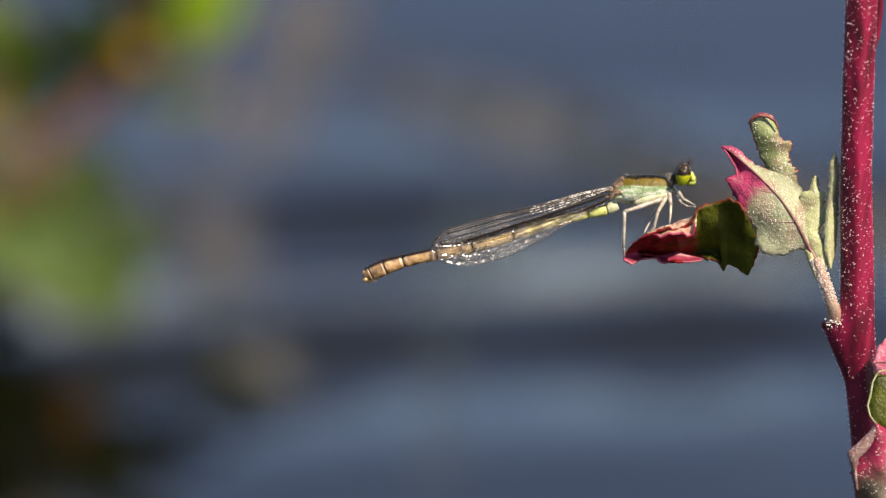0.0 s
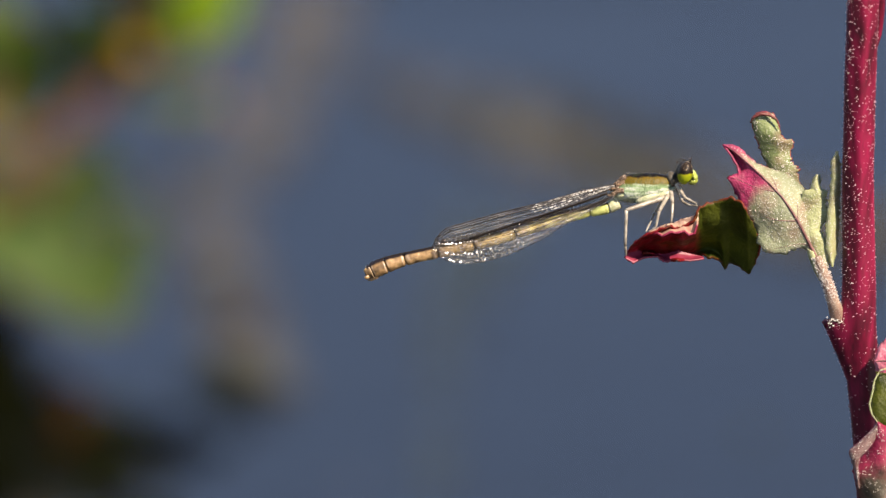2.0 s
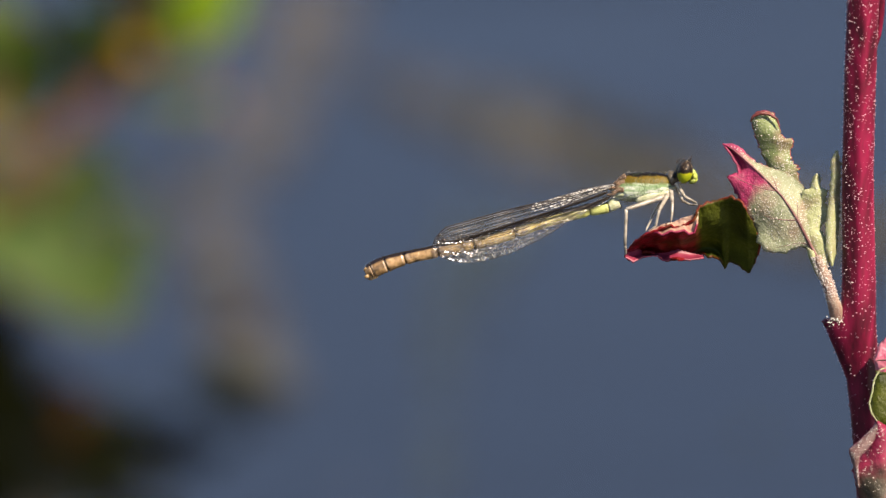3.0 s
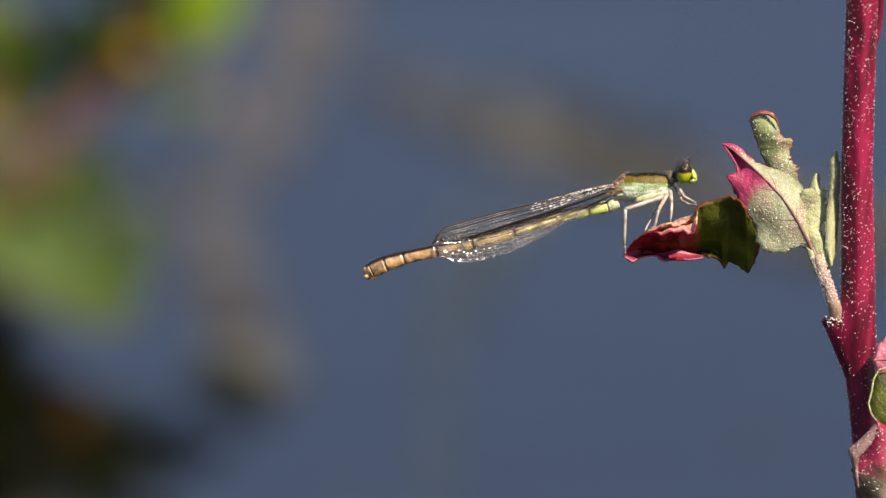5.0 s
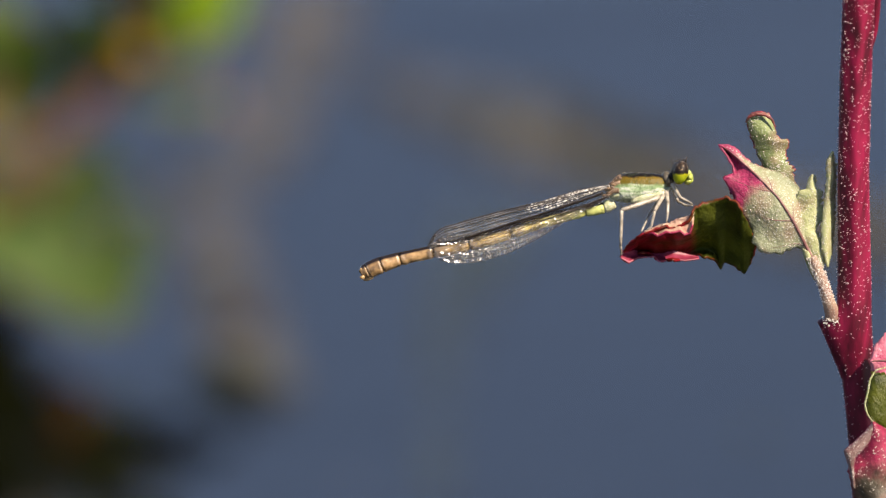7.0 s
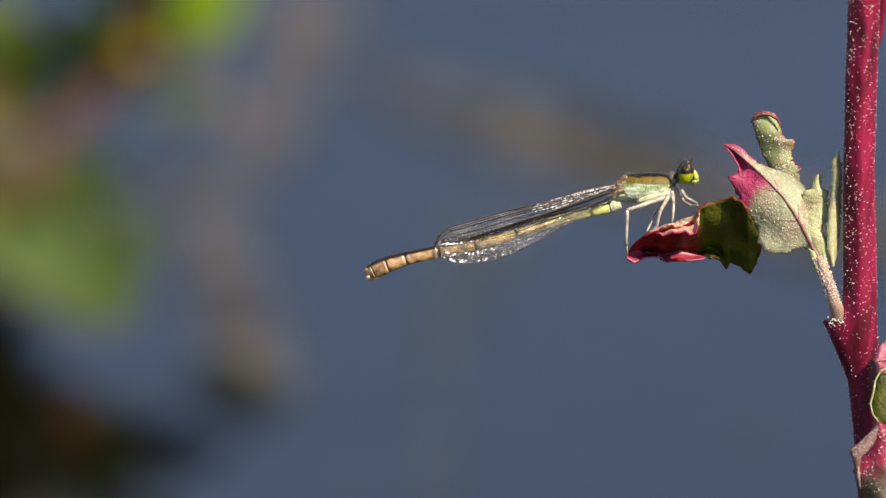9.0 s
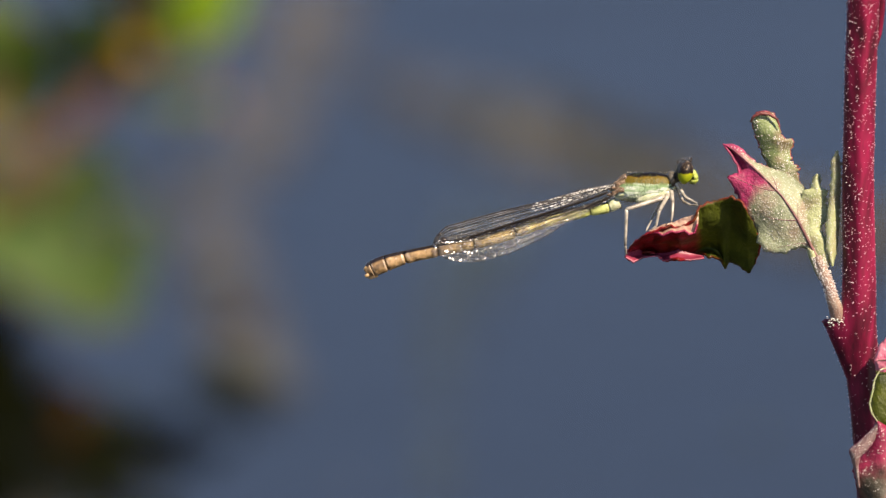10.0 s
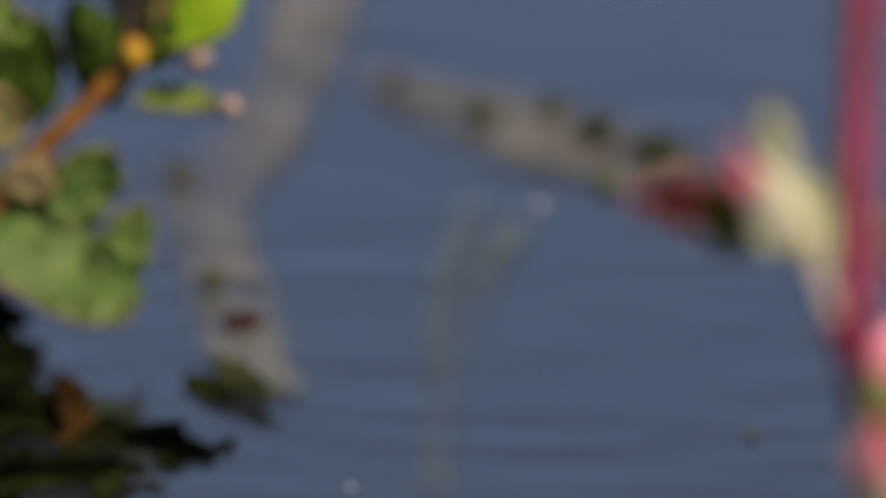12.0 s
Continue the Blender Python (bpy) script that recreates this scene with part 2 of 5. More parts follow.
def tube(bm, points, radii, sides=12, flat=1.0, cap=True, rings=None):
    """A tapered tube through points (Vectors, m), radii in mm; flat: its width in depth against its height."""
    for key in ("up", "joint"):
        if not bm.verts.layers.float.get(key):
            bm.verts.layers.float.new(key)
    up_l, jo_l = bm.verts.layers.float["up"], bm.verts.layers.float["joint"]
    pts = [Vector(p) for p in points]
    k = rings or len(pts)
    data = resample([(*p, r) for p, r in zip(pts, radii)], k, 3) if rings else np.array([(*p, r) for p, r in zip(pts, radii)])
    loops = []
    for i in range(k):
        p = Vector(data[i, :3])
        way = (Vector(data[min(i + 1, k - 1), :3]) - Vector(data[max(i - 1, 0), :3])).normalized()
        side = way.cross(Vector((0, 0, 1)))
        side = side.normalized() if side.length > 1e-3 else Vector((0, 1, 0))
        if abs(way.z) > 0.7:
            side = way.cross(Vector((0, 1, 0))).normalized()
        up = side.cross(way).normalized()
        loop = []
        for j in range(sides):
            an = 2 * math.pi * j / sides
            o = side * math.cos(an) * (flat if abs(way.z) <= 0.7 else 1.0) + up * math.sin(an)
            v = bm.verts.new(p + o * data[i, 3] * 0.001)
            v[up_l] = 0.5 + 0.5 * math.sin(an)
            v[jo_l] = abs(2 * i / (k - 1) - 1)
            loop.append(v)
        loops.append(loop)
    for a, b in zip(loops, loops[1:]):
        for j in range(sides):
            bm.faces.new((a[j], a[(j + 1) % sides], b[(j + 1) % sides], b[j]))
    if cap:
        bm.faces.new(loops[0][::-1])
        bm.faces.new(loops[-1])
    return bm


def ball(bm, centre, radii, turn=0.0, seg=20, rough=0.0):
    """An ellipsoid: centre a Vector in m, radii (u, v, d) in mm, turned in the plane."""
    r = Matrix.Rotation(radians(-turn), 4, "Y")
    made = bmesh.ops.create_uvsphere(bm, u_segments=seg, v_segments=seg // 2, radius=1.0)["verts"]
    for v in made:
        k = 1 + rough * noise.noise(v.co * 2.3)
        v.co = centre + r @ Vector((v.co.x * radii[0], v.co.y * radii[2], v.co.z * radii[1])) * 0.001 * k
    return bm


# ---- water and bed ----
def ripple_height(x, y):
    """Wave trains that lie in the sheet, in m."""
    h = 0.0
    patch = noise.noise(Vector((x * 22, y * 9, 0.3)))
    for y0, mid, wide, amp, length, bow, x0, span in ((1.907, 0.012, 0.055, 0.0024, 0.064, 1.0, 0.0, 0.050), (1.53, 0.035, 0.035, 0.00022, 0.060, 3.2, 0.030, 0.05), (1.394, 0.054, 0.038, 0.0013, 0.085, 1.6, 0.005, 0.06)):
        q = y - y0 + bow * (x - 0.03) ** 2 - 0.12 * x + 0.010 * patch
        swell = math.cos(2 * math.pi * q / length) - 0.18 * math.sin(4 * math.pi * q / length)
        reach = (0.25 + 0.75 * math.exp(-(((x - x0) / span) ** 2))) * (1 + 0.9 * noise.noise(Vector((x * 34, y * 13, 4.1))))
        h += amp * math.exp(-(((q - mid) / wide) ** 2)) * swell * reach
    # rings round the place where something fell in
    rad = math.hypot(x + 0.004, y - 1.103)
    ring = 2 * math.pi * (rad - 0.045) / 0.021
    h += (0.00046 if y > 1.103 else 0.0002 + 0.00035 * math.exp((y - 1.103) / 0.006)) * math.exp(-(((rad - 0.040) / 0.014) ** 2)) * (math.cos(ring) - 0.22 * math.sin(2 * ring)) * (1 + 0.6 * patch)
    # small wrinkles raised by a breath of wind
    h += 0.00012 * noise.noise(Vector((x * 55, y * 170, 8.0))) * min(1.0, max(0.0, (1.06 - y) / 0.05))
    edge = min(1.0, (0.16 - abs(x)) / 0.05, (2.25 - y) / 0.1, (y - 0.75) / 0.1)
    return h * max(edge, 0.0)


def make_water():
    xs = np.linspace(-0.16, 0.16, 65)
    ys = np.linspace(0.75, 2.25, 600)
    verts = [(x, y, ripple_height(x, y)) for y in ys for x in xs]
    faces = []
    k = len(xs)
    for i in range(len(ys) - 1):
        for j in range(k - 1):
            faces.append((i * k + j, i * k + j + 1, (i + 1) * k + j + 1, (i + 1) * k + j))
    far = 1500.0
    o = len(verts)
    verts += [(-far, -far, 0), (far, -far, 0), (far, far, 0), (-far, far, 0)]
    rim = [0, k - 1, len(ys) * k - 1, (len(ys) - 1) * k]
    low = list(range(0, k))
    high = list(range((len(ys) - 1) * k, len(ys) * k))
    west = list(range(0, len(ys) * k, k))
    east = list(range(k - 1, len(ys) * k, k))
    for run, (p, q) in ((low, (o, o + 1)), (east, (o + 1, o + 2)), (high[::-1], (o + 2, o + 3)), (west[::-1], (o + 3, o))):
        for i, (s, e) in enumerate(zip(run, run[1:])):
            if i < len(run) // 2:
                faces.append((p, e, s))
            else:
                faces.append((q, e, s))
        mid_v = run[len(run) // 2]
        faces.append((p, q, mid_v))
    me = bpy.data.meshes.new("water")
    me.from_pydata(verts, [], faces)
    me.update()
    for f in me.polygons:
        f.use_smooth = f.index < (len(ys) - 1) * (k - 1)
    me.materials.append(m_water())
    return tagged(new("water", me), "calm blue-grey pond water with faint ripples", "water", kind="structure")


water = make_water()

bm = bmesh.new()
bmesh.ops.create_grid(bm, x_segments=60, y_segments=60, size=1.0)
for v in bm.verts:
    r = v.co.length
    v.co.z = 0.02 * noise.noise(v.co * 2.5) if r < 1.3 else 0.0
    v.co.xy *= 1.0 + 1500.0 * max(0.0, max(abs(v.co.x), abs(v.co.y)) - 0.93)
me = bpy.data.meshes.new("ground")
bm.to_mesh(me)
bm.free()
me.materials.append(m_simple("pond_mud", (0.008, 0.0085, 0.008), (0.018, 0.018, 0.016), 14, 0.9, 0.6, 0.01))
ground = tagged(new("ground", me), "dark olive mud of the pond bed", "ground", kind="structure")
ground.location = (0, 1.9, -0.24)

# ---- goosefoot plant ----
MEALY = m_mealy_leaf("mealy_leaf", (0.125, 0.150, 0.080), (0.245, 0.270, 0.165), 0.35, 1.0)
GREENER = m_mealy_leaf("green_mealy_leaf", (0.070, 0.102, 0.030), (0.165, 0.215, 0.080), 0.05, 1.0, (0.252, 0.018, 0.024))
CREAM = m_mealy_leaf("cream_leaf", (0.205, 0.240, 0.100), (0.330, 0.355, 0.180), 0.4, 1.0)
PETIOLE = m_mealy_leaf("petiole_skin", (0.18, 0.096, 0.072), (0.3, 0.216, 0.156), 0.3, 1.0)
FLUSHED = m_mealy_leaf("flushed_leaf", (0.020, 0.016, 0.008), (0.046, 0.036, 0.016), 0.0, 0.14, (0.25, 0.006, 0.045))
FOLD = m_mealy_leaf("folded_leaf_back", (0.060, 0.032, 0.034), (0.15, 0.090, 0.082), 0.1, 0.9)
UPPER, STEM = m_dark_leaf(), m_stem()
VEIN = m_simple("leaf_vein", (0.070, 0.020, 0.024), (0.16, 0.068, 0.060), 2500, 0.5)
RED_RIM = m_simple("red_rim", (0.035, 0.008, 0.005), (0.15, 0.022, 0.018), 1800, 0.5, 0.8, 0.0001)
MEAL_WHITE = m_simple("white_meal", (0.42, 0.38, 0.34), (0.66, 0.63, 0.58), 1500, 0.25, Specular_IOR_Level=0.8)
MEAL = m_simple("meal_grains", (0.33, 0.144, 0.192), (0.54, 0.468, 0.468), 1500, 0.3)

NODE = mm(33.50, -6.12)
plant = thing("goosefoot_plant", NODE, VIEW, "crimson-stemmed goosefoot with mealy, red-edged leaves rising from the pond", "plant")


def lean(u, v, d=0.0):
    """The stem stands upright in the world, so it comes forward as it rises."""
    return mm(u, v, d - 0.268 * v)


STEM_LINE = [(31.81, -338.59, 1.645), (34.09, -116.95, 1.554), (35.37, -43.83, 1.417), (35.28, -25.55, 1.371), (34.96, -20.15, 1.348), (34.55, -15.49, 1.325), (34.18, -11.84, 1.325), (33.86, -9.09, 1.371),
             (33.59, -6.35, 1.462), (33.64, -2.70, 1.348), (33.50, 6.44, 1.257), (33.64, 13.30, 1.257), (33.86, 20.15, 1.280), (34.18, 29.29, 1.188), (34.55, 43.92, 0.914)]


def stem_at(v):
    """The stem's axis and radius (mm) at the height v."""
    vs = [p[1] for p in STEM_LINE]
    return np.interp(v, vs, [p[0] for p in STEM_LINE]), np.interp(v, vs, [p[2] for p in STEM_LINE])


def make_stem():
    bm = bmesh.new()
    loops = []
    heights = list(np.linspace(-338, -40, 40)) + list(np.linspace(-38, 38, 90)) + [41, 44]
    for v in heights:
        u, r = stem_at(v)
        u += 0.06 * noise.noise(Vector((0, 0, v * 0.12)))
        loop = []
        for j in range(30):
            an = 2 * math.pi * j / 30
            k = r * (1 + 0.045 * math.cos(5 * an + 0.8 + v * 0.004) + 0.02 * noise.noise(Vector((math.cos(an), math.sin(an), v * 0.2))))
            flange = 1.25 * max(0.0, -math.cos(an)) ** 2 * np.interp(v, (-10.5, -6.3, -5.7, -5.0), (0.0, 1.0, 0.9, 0.0))
            loop.append(bm.verts.new(lean(u + k * math.cos(an) - flange, v, k * math.sin(an))))
        loops.append(loop)
    for a, b in zip(loops, loops[1:]):
        for j in range(30):
            bm.faces.new((a[j], a[(j + 1) % 30], b[(j + 1) % 30], b[j]))
    bm.faces.new(loops[0][::-1])
    bm.faces.new(loops[-1])
    return part("stem", bm, STEM, plant, "thick crimson stem with fine ridges")


def grains(name, spots, parent, material, label):
    """Many tiny bladders at (place, size in mm), joined."""
    bm = bmesh.new()
    for p, r in spots:
        q = [bm.verts.new(p + Vector(o) * r * 0.001) for o in ((1.3, 0, 0.2), (0, 1, 0), (-1.3, 0, -0.2), (0, -1, 0), (0, 0, 0.9), (0, 0, -0.9))]
        for a, b in ((0, 1), (1, 2), (2, 3), (3, 0)):
            bm.faces.new((q[a], q[b], q[4]))
            bm.faces.new((q[b], q[a], q[5]))
    return part(name, bm, material, parent, label, kind="stuff")


stem = make_stem()
rng = random.Random(4)
spots = []
for i in range(4600):
    v = rng.uniform(-30, 34)
    if -15 < v < -6 and rng.random() < 0.45:
        continue
    u, r = stem_at(v)
    an = rng.uniform(-math.pi * 1.08, 0.08)
    u -= 1.25 * max(0.0, -math.cos(an)) ** 2 * np.interp(v, (-10.5, -6.3, -5.7, -5.0), (0.0, 1.0, 0.9, 0.0))
    if math.cos(an) > -0.55 and rng.random() < 0.35:
        continue
    if noise.noise(Vector((an * 1.4, v * 0.55, 2.0))) < rng.uniform(-0.9, 0.3):
        continue
    k = r * 1.035
    spots.append((lean(u + k * math.cos(an), v, k * math.sin(an)), rng.choice((0.024, 0.030, 0.036, 0.045, 0.062))))
grains("stem_meal", spots, stem, MEAL, "white mealy grains")

# petiole and the knob it grows from
bm = bmesh.new()
tube(bm, [mm(30.26, -0.61, -0.60), mm(30.71, -1.75, -0.50), mm(31.22, -3.08, -0.30), mm(31.54, -4.22, 0.10), mm(31.99, -5.50, 1.00)], [0.30, 0.42, 0.47, 0.50, 0.66], 16, rings=34)
petiole = part("petiole", bm, PETIOLE, plant, "pale pinkish mealy leaf stalk")
bm = bmesh.new()
ball(bm, mm(31.21, -6.08, 1.6), (0.503, 0.366, 0.5), -25, 14, 0.4)
part("stem_node", bm, STEM, plant, "swollen crimson stem node")


def leaf(name, left, right, mid, material, label, shape, blush, pivot=None, n=70, m=16, ripple=0.25, seed=1, midrib=True, side_veins=3, thick=0.00016, fray=0.22):
    bm, at = blade(left, right, mid, n, m, shape, blush, seed, ripple, fray)
    ob = part(name, bm, material, plant, label, pivot, thick)
    if midrib:
        lines = [([at(s, 0) + mm(0, 0, -0.08) for s in np.linspace(0, 0.96, 30)], np.linspace(0.16, 0.04, 30))]
        for k in range(side_veins):
            s0 = 0.12 + 0.22 * k
            for sign in (-1, 1):
                lines.append(([at(min(s0 + 0.20 * q, 0.97), sign * 0.86 * q) + mm(0, 0, -0.06) for q in np.linspace(0.0, 1, 12)], np.linspace(0.06, 0.02, 12)))
        for line, radii in lines:
            part("vein", tube(bmesh.new(), line, list(radii), 7), VEIN, ob, "raised leaf vein")
    return ob, at


PIVOT_LEAF = mm(30.71, -1.69, -0.4)
PIVOT_CURL = mm(25.73, 0.87, 0.6)
pale_leaf, pale_at = leaf(
    "leaf",
    [(30.71, -1.69, -0.4), (29.84, -0.05), (28.84, 0.18), (27.47, -0.41), (25.96, -0.27), (25.45, 0.50), (25.14, 1.87), (24.40, 2.92), (23.86, 4.07), (23.58, 4.75), (22.94, 5.85), (23.67, 5.53), (23.95, 6.22), (23.49, 7.27), (22.67, 8.45)],
    [(30.71, -1.69, -0.4), (30.89, 0.05), (30.39, 1.87), (29.80, 4.07), (28.93, 5.26), (27.92, 6.03), (26.55, 6.49), (25.41, 6.85), (24.31, 7.91), (23.58, 8.45), (22.67, 8.45)],
    [(30.71, -1.69, -0.4), (29.61, 0.50), (28.61, 2.42), (27.47, 4.16), (26.09, 5.62), (24.72, 6.90), (23.58, 7.91), (22.67, 8.45)],
    MEALY, "pale grey-green mealy leaf underside with a crimson tip",
    lambda s, c: -1.0 * math.sin(math.pi * min(1, s * 1.05)) * (1 - 0.6 * c * c) + (1.1 * abs(c) if c > 0 else 0.2 * abs(c)) * math.sin(math.pi * min(1, 0.1 + s)) + (2.2 * max(0, s - 0.55) * math.sin(math.pi * -c) if c < 0 else 0.0),
    lambda s, c: (max(0.0, (s - 0.46) * 3.4) if c < 0.06 else max(0.0, (s - 0.72) * 3.0)) + 0.45 * abs(c) ** 5 + 0.25 * max(0.0, 0.3 - abs(c)) + (0.18 * s if c > 0 else 0.0), PIVOT_LEAF, ripple=0.45)
leaf_top, top_at = leaf(
    "leaf",
    [(27.47, 4.84, 0.6), (26.41, 6.44, 0.6), (25.77, 7.81, 0.4), (25.41, 8.73, 0.1), (25.09, 9.73, 0.1), (24.91, 10.47, 0.1), (25.41, 10.97, 0.1), (26.05, 11.11, 0.1)],
    [(29.07, 4.84, 0.6), (28.70, 5.90, 0.6), (28.75, 6.63, 0.4), (28.15, 6.99, 0.1), (28.11, 7.91, 0.1), (28.47, 8.73, 0.1), (27.60, 8.87, 0.1), (27.24, 9.51, 0.1), (27.05, 10.37, 0.1), (26.78, 10.92, 0.1), (26.05, 11.11, 0.1)],
    None, GREENER, "small pale mealy leaf lobe with a red rim",
    lambda s, c: 0.35 * c * c, lambda s, c: 0.75 * abs(c) ** 7 + 0.9 * max(0, (s - 0.86) * 8), PIVOT_LEAF, ripple=0.5, seed=3, side_veins=0, midrib=False, fray=0.35)
leaf_slim, slim_at = leaf(
    "leaf",
    [(31.49, -1.42, -0.5), (30.98, 0.05, -0.6), (30.98, 1.87, -0.8), (31.26, 4.16, -1.1), (31.44, 5.99, -1.5), (31.35, 6.99, -1.8), (31.85, 7.91, -2.0)],
    [(31.49, -1.42, -0.5), (31.85, 0.05, -0.6), (31.99, 1.87, -0.8), (32.08, 4.62, -1.1), (32.13, 6.67, -1.7), (31.85, 7.91, -2.0)],
    None, CREAM, "slender pale leaf seen edge-on beside the stem",
    lambda s, c: 0.4 * c * c + 0.3 * c, lambda s, c: 0.25 * abs(c) ** 4, PIVOT_LEAF, ripple=0.2, seed=5, side_veins=0, midrib=False)
leaf_tooth, tooth_at = leaf(
    "leaf",
    [(30.89, -1.97, -0.3), (29.80, 0.05, -0.3), (29.25, 1.87, -0.3), (28.97, 3.70, -0.3), (29.07, 4.62, -0.4), (29.80, 4.80, -0.4), (29.98, 5.71, -0.4), (30.25, 6.03, -0.4)],
    [(30.89, -1.97, -0.3), (31.44, -0.50, -0.3), (30.98, 0.73, -0.3), (30.44, 1.51, -0.3), (30.71, 2.01, -0.3), (31.35, 2.88, -0.3), (30.94, 3.61, -0.4), (31.08, 4.62, -0.4), (30.53, 4.80, -0.4), (30.25, 6.03, -0.4)],
    None, CREAM, "small toothed pale green leaf behind the stalk",
    lambda s, c: 0.2 * c * c, lambda s, c: 0.2 * abs(c) ** 6, PIVOT_LEAF, ripple=0.2, seed=7, side_veins=0, midrib=False)
curl_leaf, curl_at = leaf(
    "leaf",
    [(25.73, 0.50), (24.86, 2.42), (24.13, 3.79), (23.35, 4.20), (21.84, 3.84), (20.66, 3.43), (20.34, 2.42), (19.24, 1.69), (18.33, 1.87), (17.18, 1.46), (16.04, 1.01), (15.17, 0.23), (14.72, -0.64)],
    [(25.73, 0.49), (25.50, -0.56), (25.18, -1.39), (24.77, -1.98), (24.13, -1.48), (23.58, -1.16), (23.17, -1.07), (22.85, -1.71), (22.53, -1.02), (21.85, -0.70), (21.07, -0.56), (20.48, -0.70), (19.70, -0.93), (18.33, -0.97), (17.64, -0.93), (17.18, -0.38), (16.27, -0.33), (15.72, -0.84), (15.17, -1.07), (14.72, -0.65)],
    None, UPPER, "folded dark green leaf with a crimson, scalloped rim",
    lambda s, c: 0.6 + (2.9 * c + 0.35 * math.sin(23 * s) * c * c) * min(1, s * 5) * min(1, (1 - s) * 6) - (1.5 + 0.9 * math.sin(31 * s)) * max(0, c - 0.70) * 6 * min(1, max(0.08, (s - 0.35) * 5)) * min(1, (1 - s) * 5),
    lambda s, c: max(0.60 * abs(c) ** 12, min(0.62 + 0.3 * abs(c) + 0.25 * max(0.0, s - 0.7), max(0.0, (s - 0.42) * 4.5))), PIVOT_CURL, n=110, m=22, ripple=0.8, seed=9, side_veins=0, midrib=False)
bm, _ = blade([(20.66, 2.97, -1.7), (20.02, 2.60, -1.6), (19.24, 2.42, -1.6), (18.65, 2.10, -1.5), (17.87, 1.97, -1.5), (17.18, 1.55, -1.3), (16.63, 1.42, -1.2)],
              [(20.52, 1.92, -2.8), (20.29, 1.23, -2.9), (19.88, 1.10, -3.0), (19.51, 1.42, -3.0), (18.83, 1.28, -3.0), (18.37, 1.37, -2.9), (17.73, 1.01, -2.7), (17.32, 1.28, -2.4), (16.63, 1.19, -1.8)], None, 60, 12,
              lambda s, c: 0.5 - 0.5 * c * c, lambda s, c: 0.16 + 0.75 * max(0, c) ** 4, 11, 0.4, 0.08)
RIM = m_rim()
flap = part("rolled_rim", bm, RIM, curl_leaf, "cream-pink rolled leaf rim", mm(18.6, 2.45, -1.65), 0.00015)

bm, _ = blade([(14.81, -0.14, -0.1), (15.36, 0.09, 0.2), (15.81, -0.09, 0.6), (16.73, -0.50, 1.3), (17.46, -0.37, 1.0), (18.10, -0.37, 1.0), (19.01, -0.09, 1.0), (20.02, -0.37, 1.0), (21.11, -0.64, 1.3)],
              [(14.72, -0.73, -0.7), (15.40, -1.14, -0.6), (16.13, -0.73, -0.3), (16.82, -0.64, 0.0), (17.37, -0.59, 0.0), (17.82, -1.01, -0.1), (19.01, -0.91, -0.1), (20.02, -0.96, 0.0), (21.11, -0.78, 0.3)], None, 70, 8,
              lambda s, c: 0.25 - 0.25 * c * c, lambda s, c: 0.62 + 0.35 * abs(c) ** 3, 21, 0.4, 0.1)
part("rolled_rim", bm, m_simple("crimson_rim", (0.10, 0.004, 0.018), (0.20, 0.022, 0.048), 1500, 0.5), curl_leaf, "crimson-pink lower leaf rim", thick=0.00012)

# the leaf's tip rolls over; a flank of the blade runs down the stalk; a closed bud stands behind
part("rolled_rim", tube(bmesh.new(), [mm(24.86, 10.22, -0.20), mm(25.09, 10.68, -0.30), mm(25.69, 10.95, -0.35), mm(26.42, 10.86, -0.30), mm(26.97, 10.50, -0.30), mm(27.24, 9.86, -0.20)], [0.06, 0.13, 0.16, 0.15, 0.12, 0.05], 8, rings=30), RED_RIM, leaf_top, "dark red rolled leaf tip")
bm, _ = blade([(29.43, 0.08, -0.4), (29.62, -0.70, -0.4), (29.98, -1.61, -0.3), (30.44, -2.53, -0.1)], [(30.07, -0.29, -0.5), (30.35, -1.02, -0.5), (30.67, -1.84, -0.4), (30.53, -2.57, -0.2)], None, 24, 6, lambda s, c: 0.2 * c * c, lambda s, c: 0.1, 31, 0.15)
part("leaf", bm, CREAM, plant, "narrow cream flank of the leaf beside its stalk", PIVOT_LEAF, 0.00012)
bm = bmesh.new()
ball(bm, mm(30.30, 5.56, 0.50), (0.30, 0.50, 0.3), -12, 14, 0.35)
ball(bm, mm(30.12, 4.74, 0.50), (0.26, 0.62, 0.3), -10, 14, 0.3)
part("bud", bm, CREAM, plant, "small white mealy bud")


def leaf_meal(ob, at, count, seed, span=(0.04, 0.97), sizes=(0.022, 0.030, 0.040, 0.055), bare=2.0):
    """Loose white grains on the side of a leaf that is turned to the light; past bare they keep to one margin."""
    r = random.Random(seed)
    spots = []
    for _ in range(count):
        q, c = r.uniform(*span), r.uniform(-0.97, 0.97)
        if (q < bare or c > 0.35) and noise.noise(Vector((q * 5, c * 2.2, seed))) > r.uniform(-0.45, 0.5):
            spots.append((at(q, c) + mm(0, 0, -0.11), r.choice(sizes)))
    grains("leaf_meal", spots, ob, MEAL_WHITE, "white mealy grains")


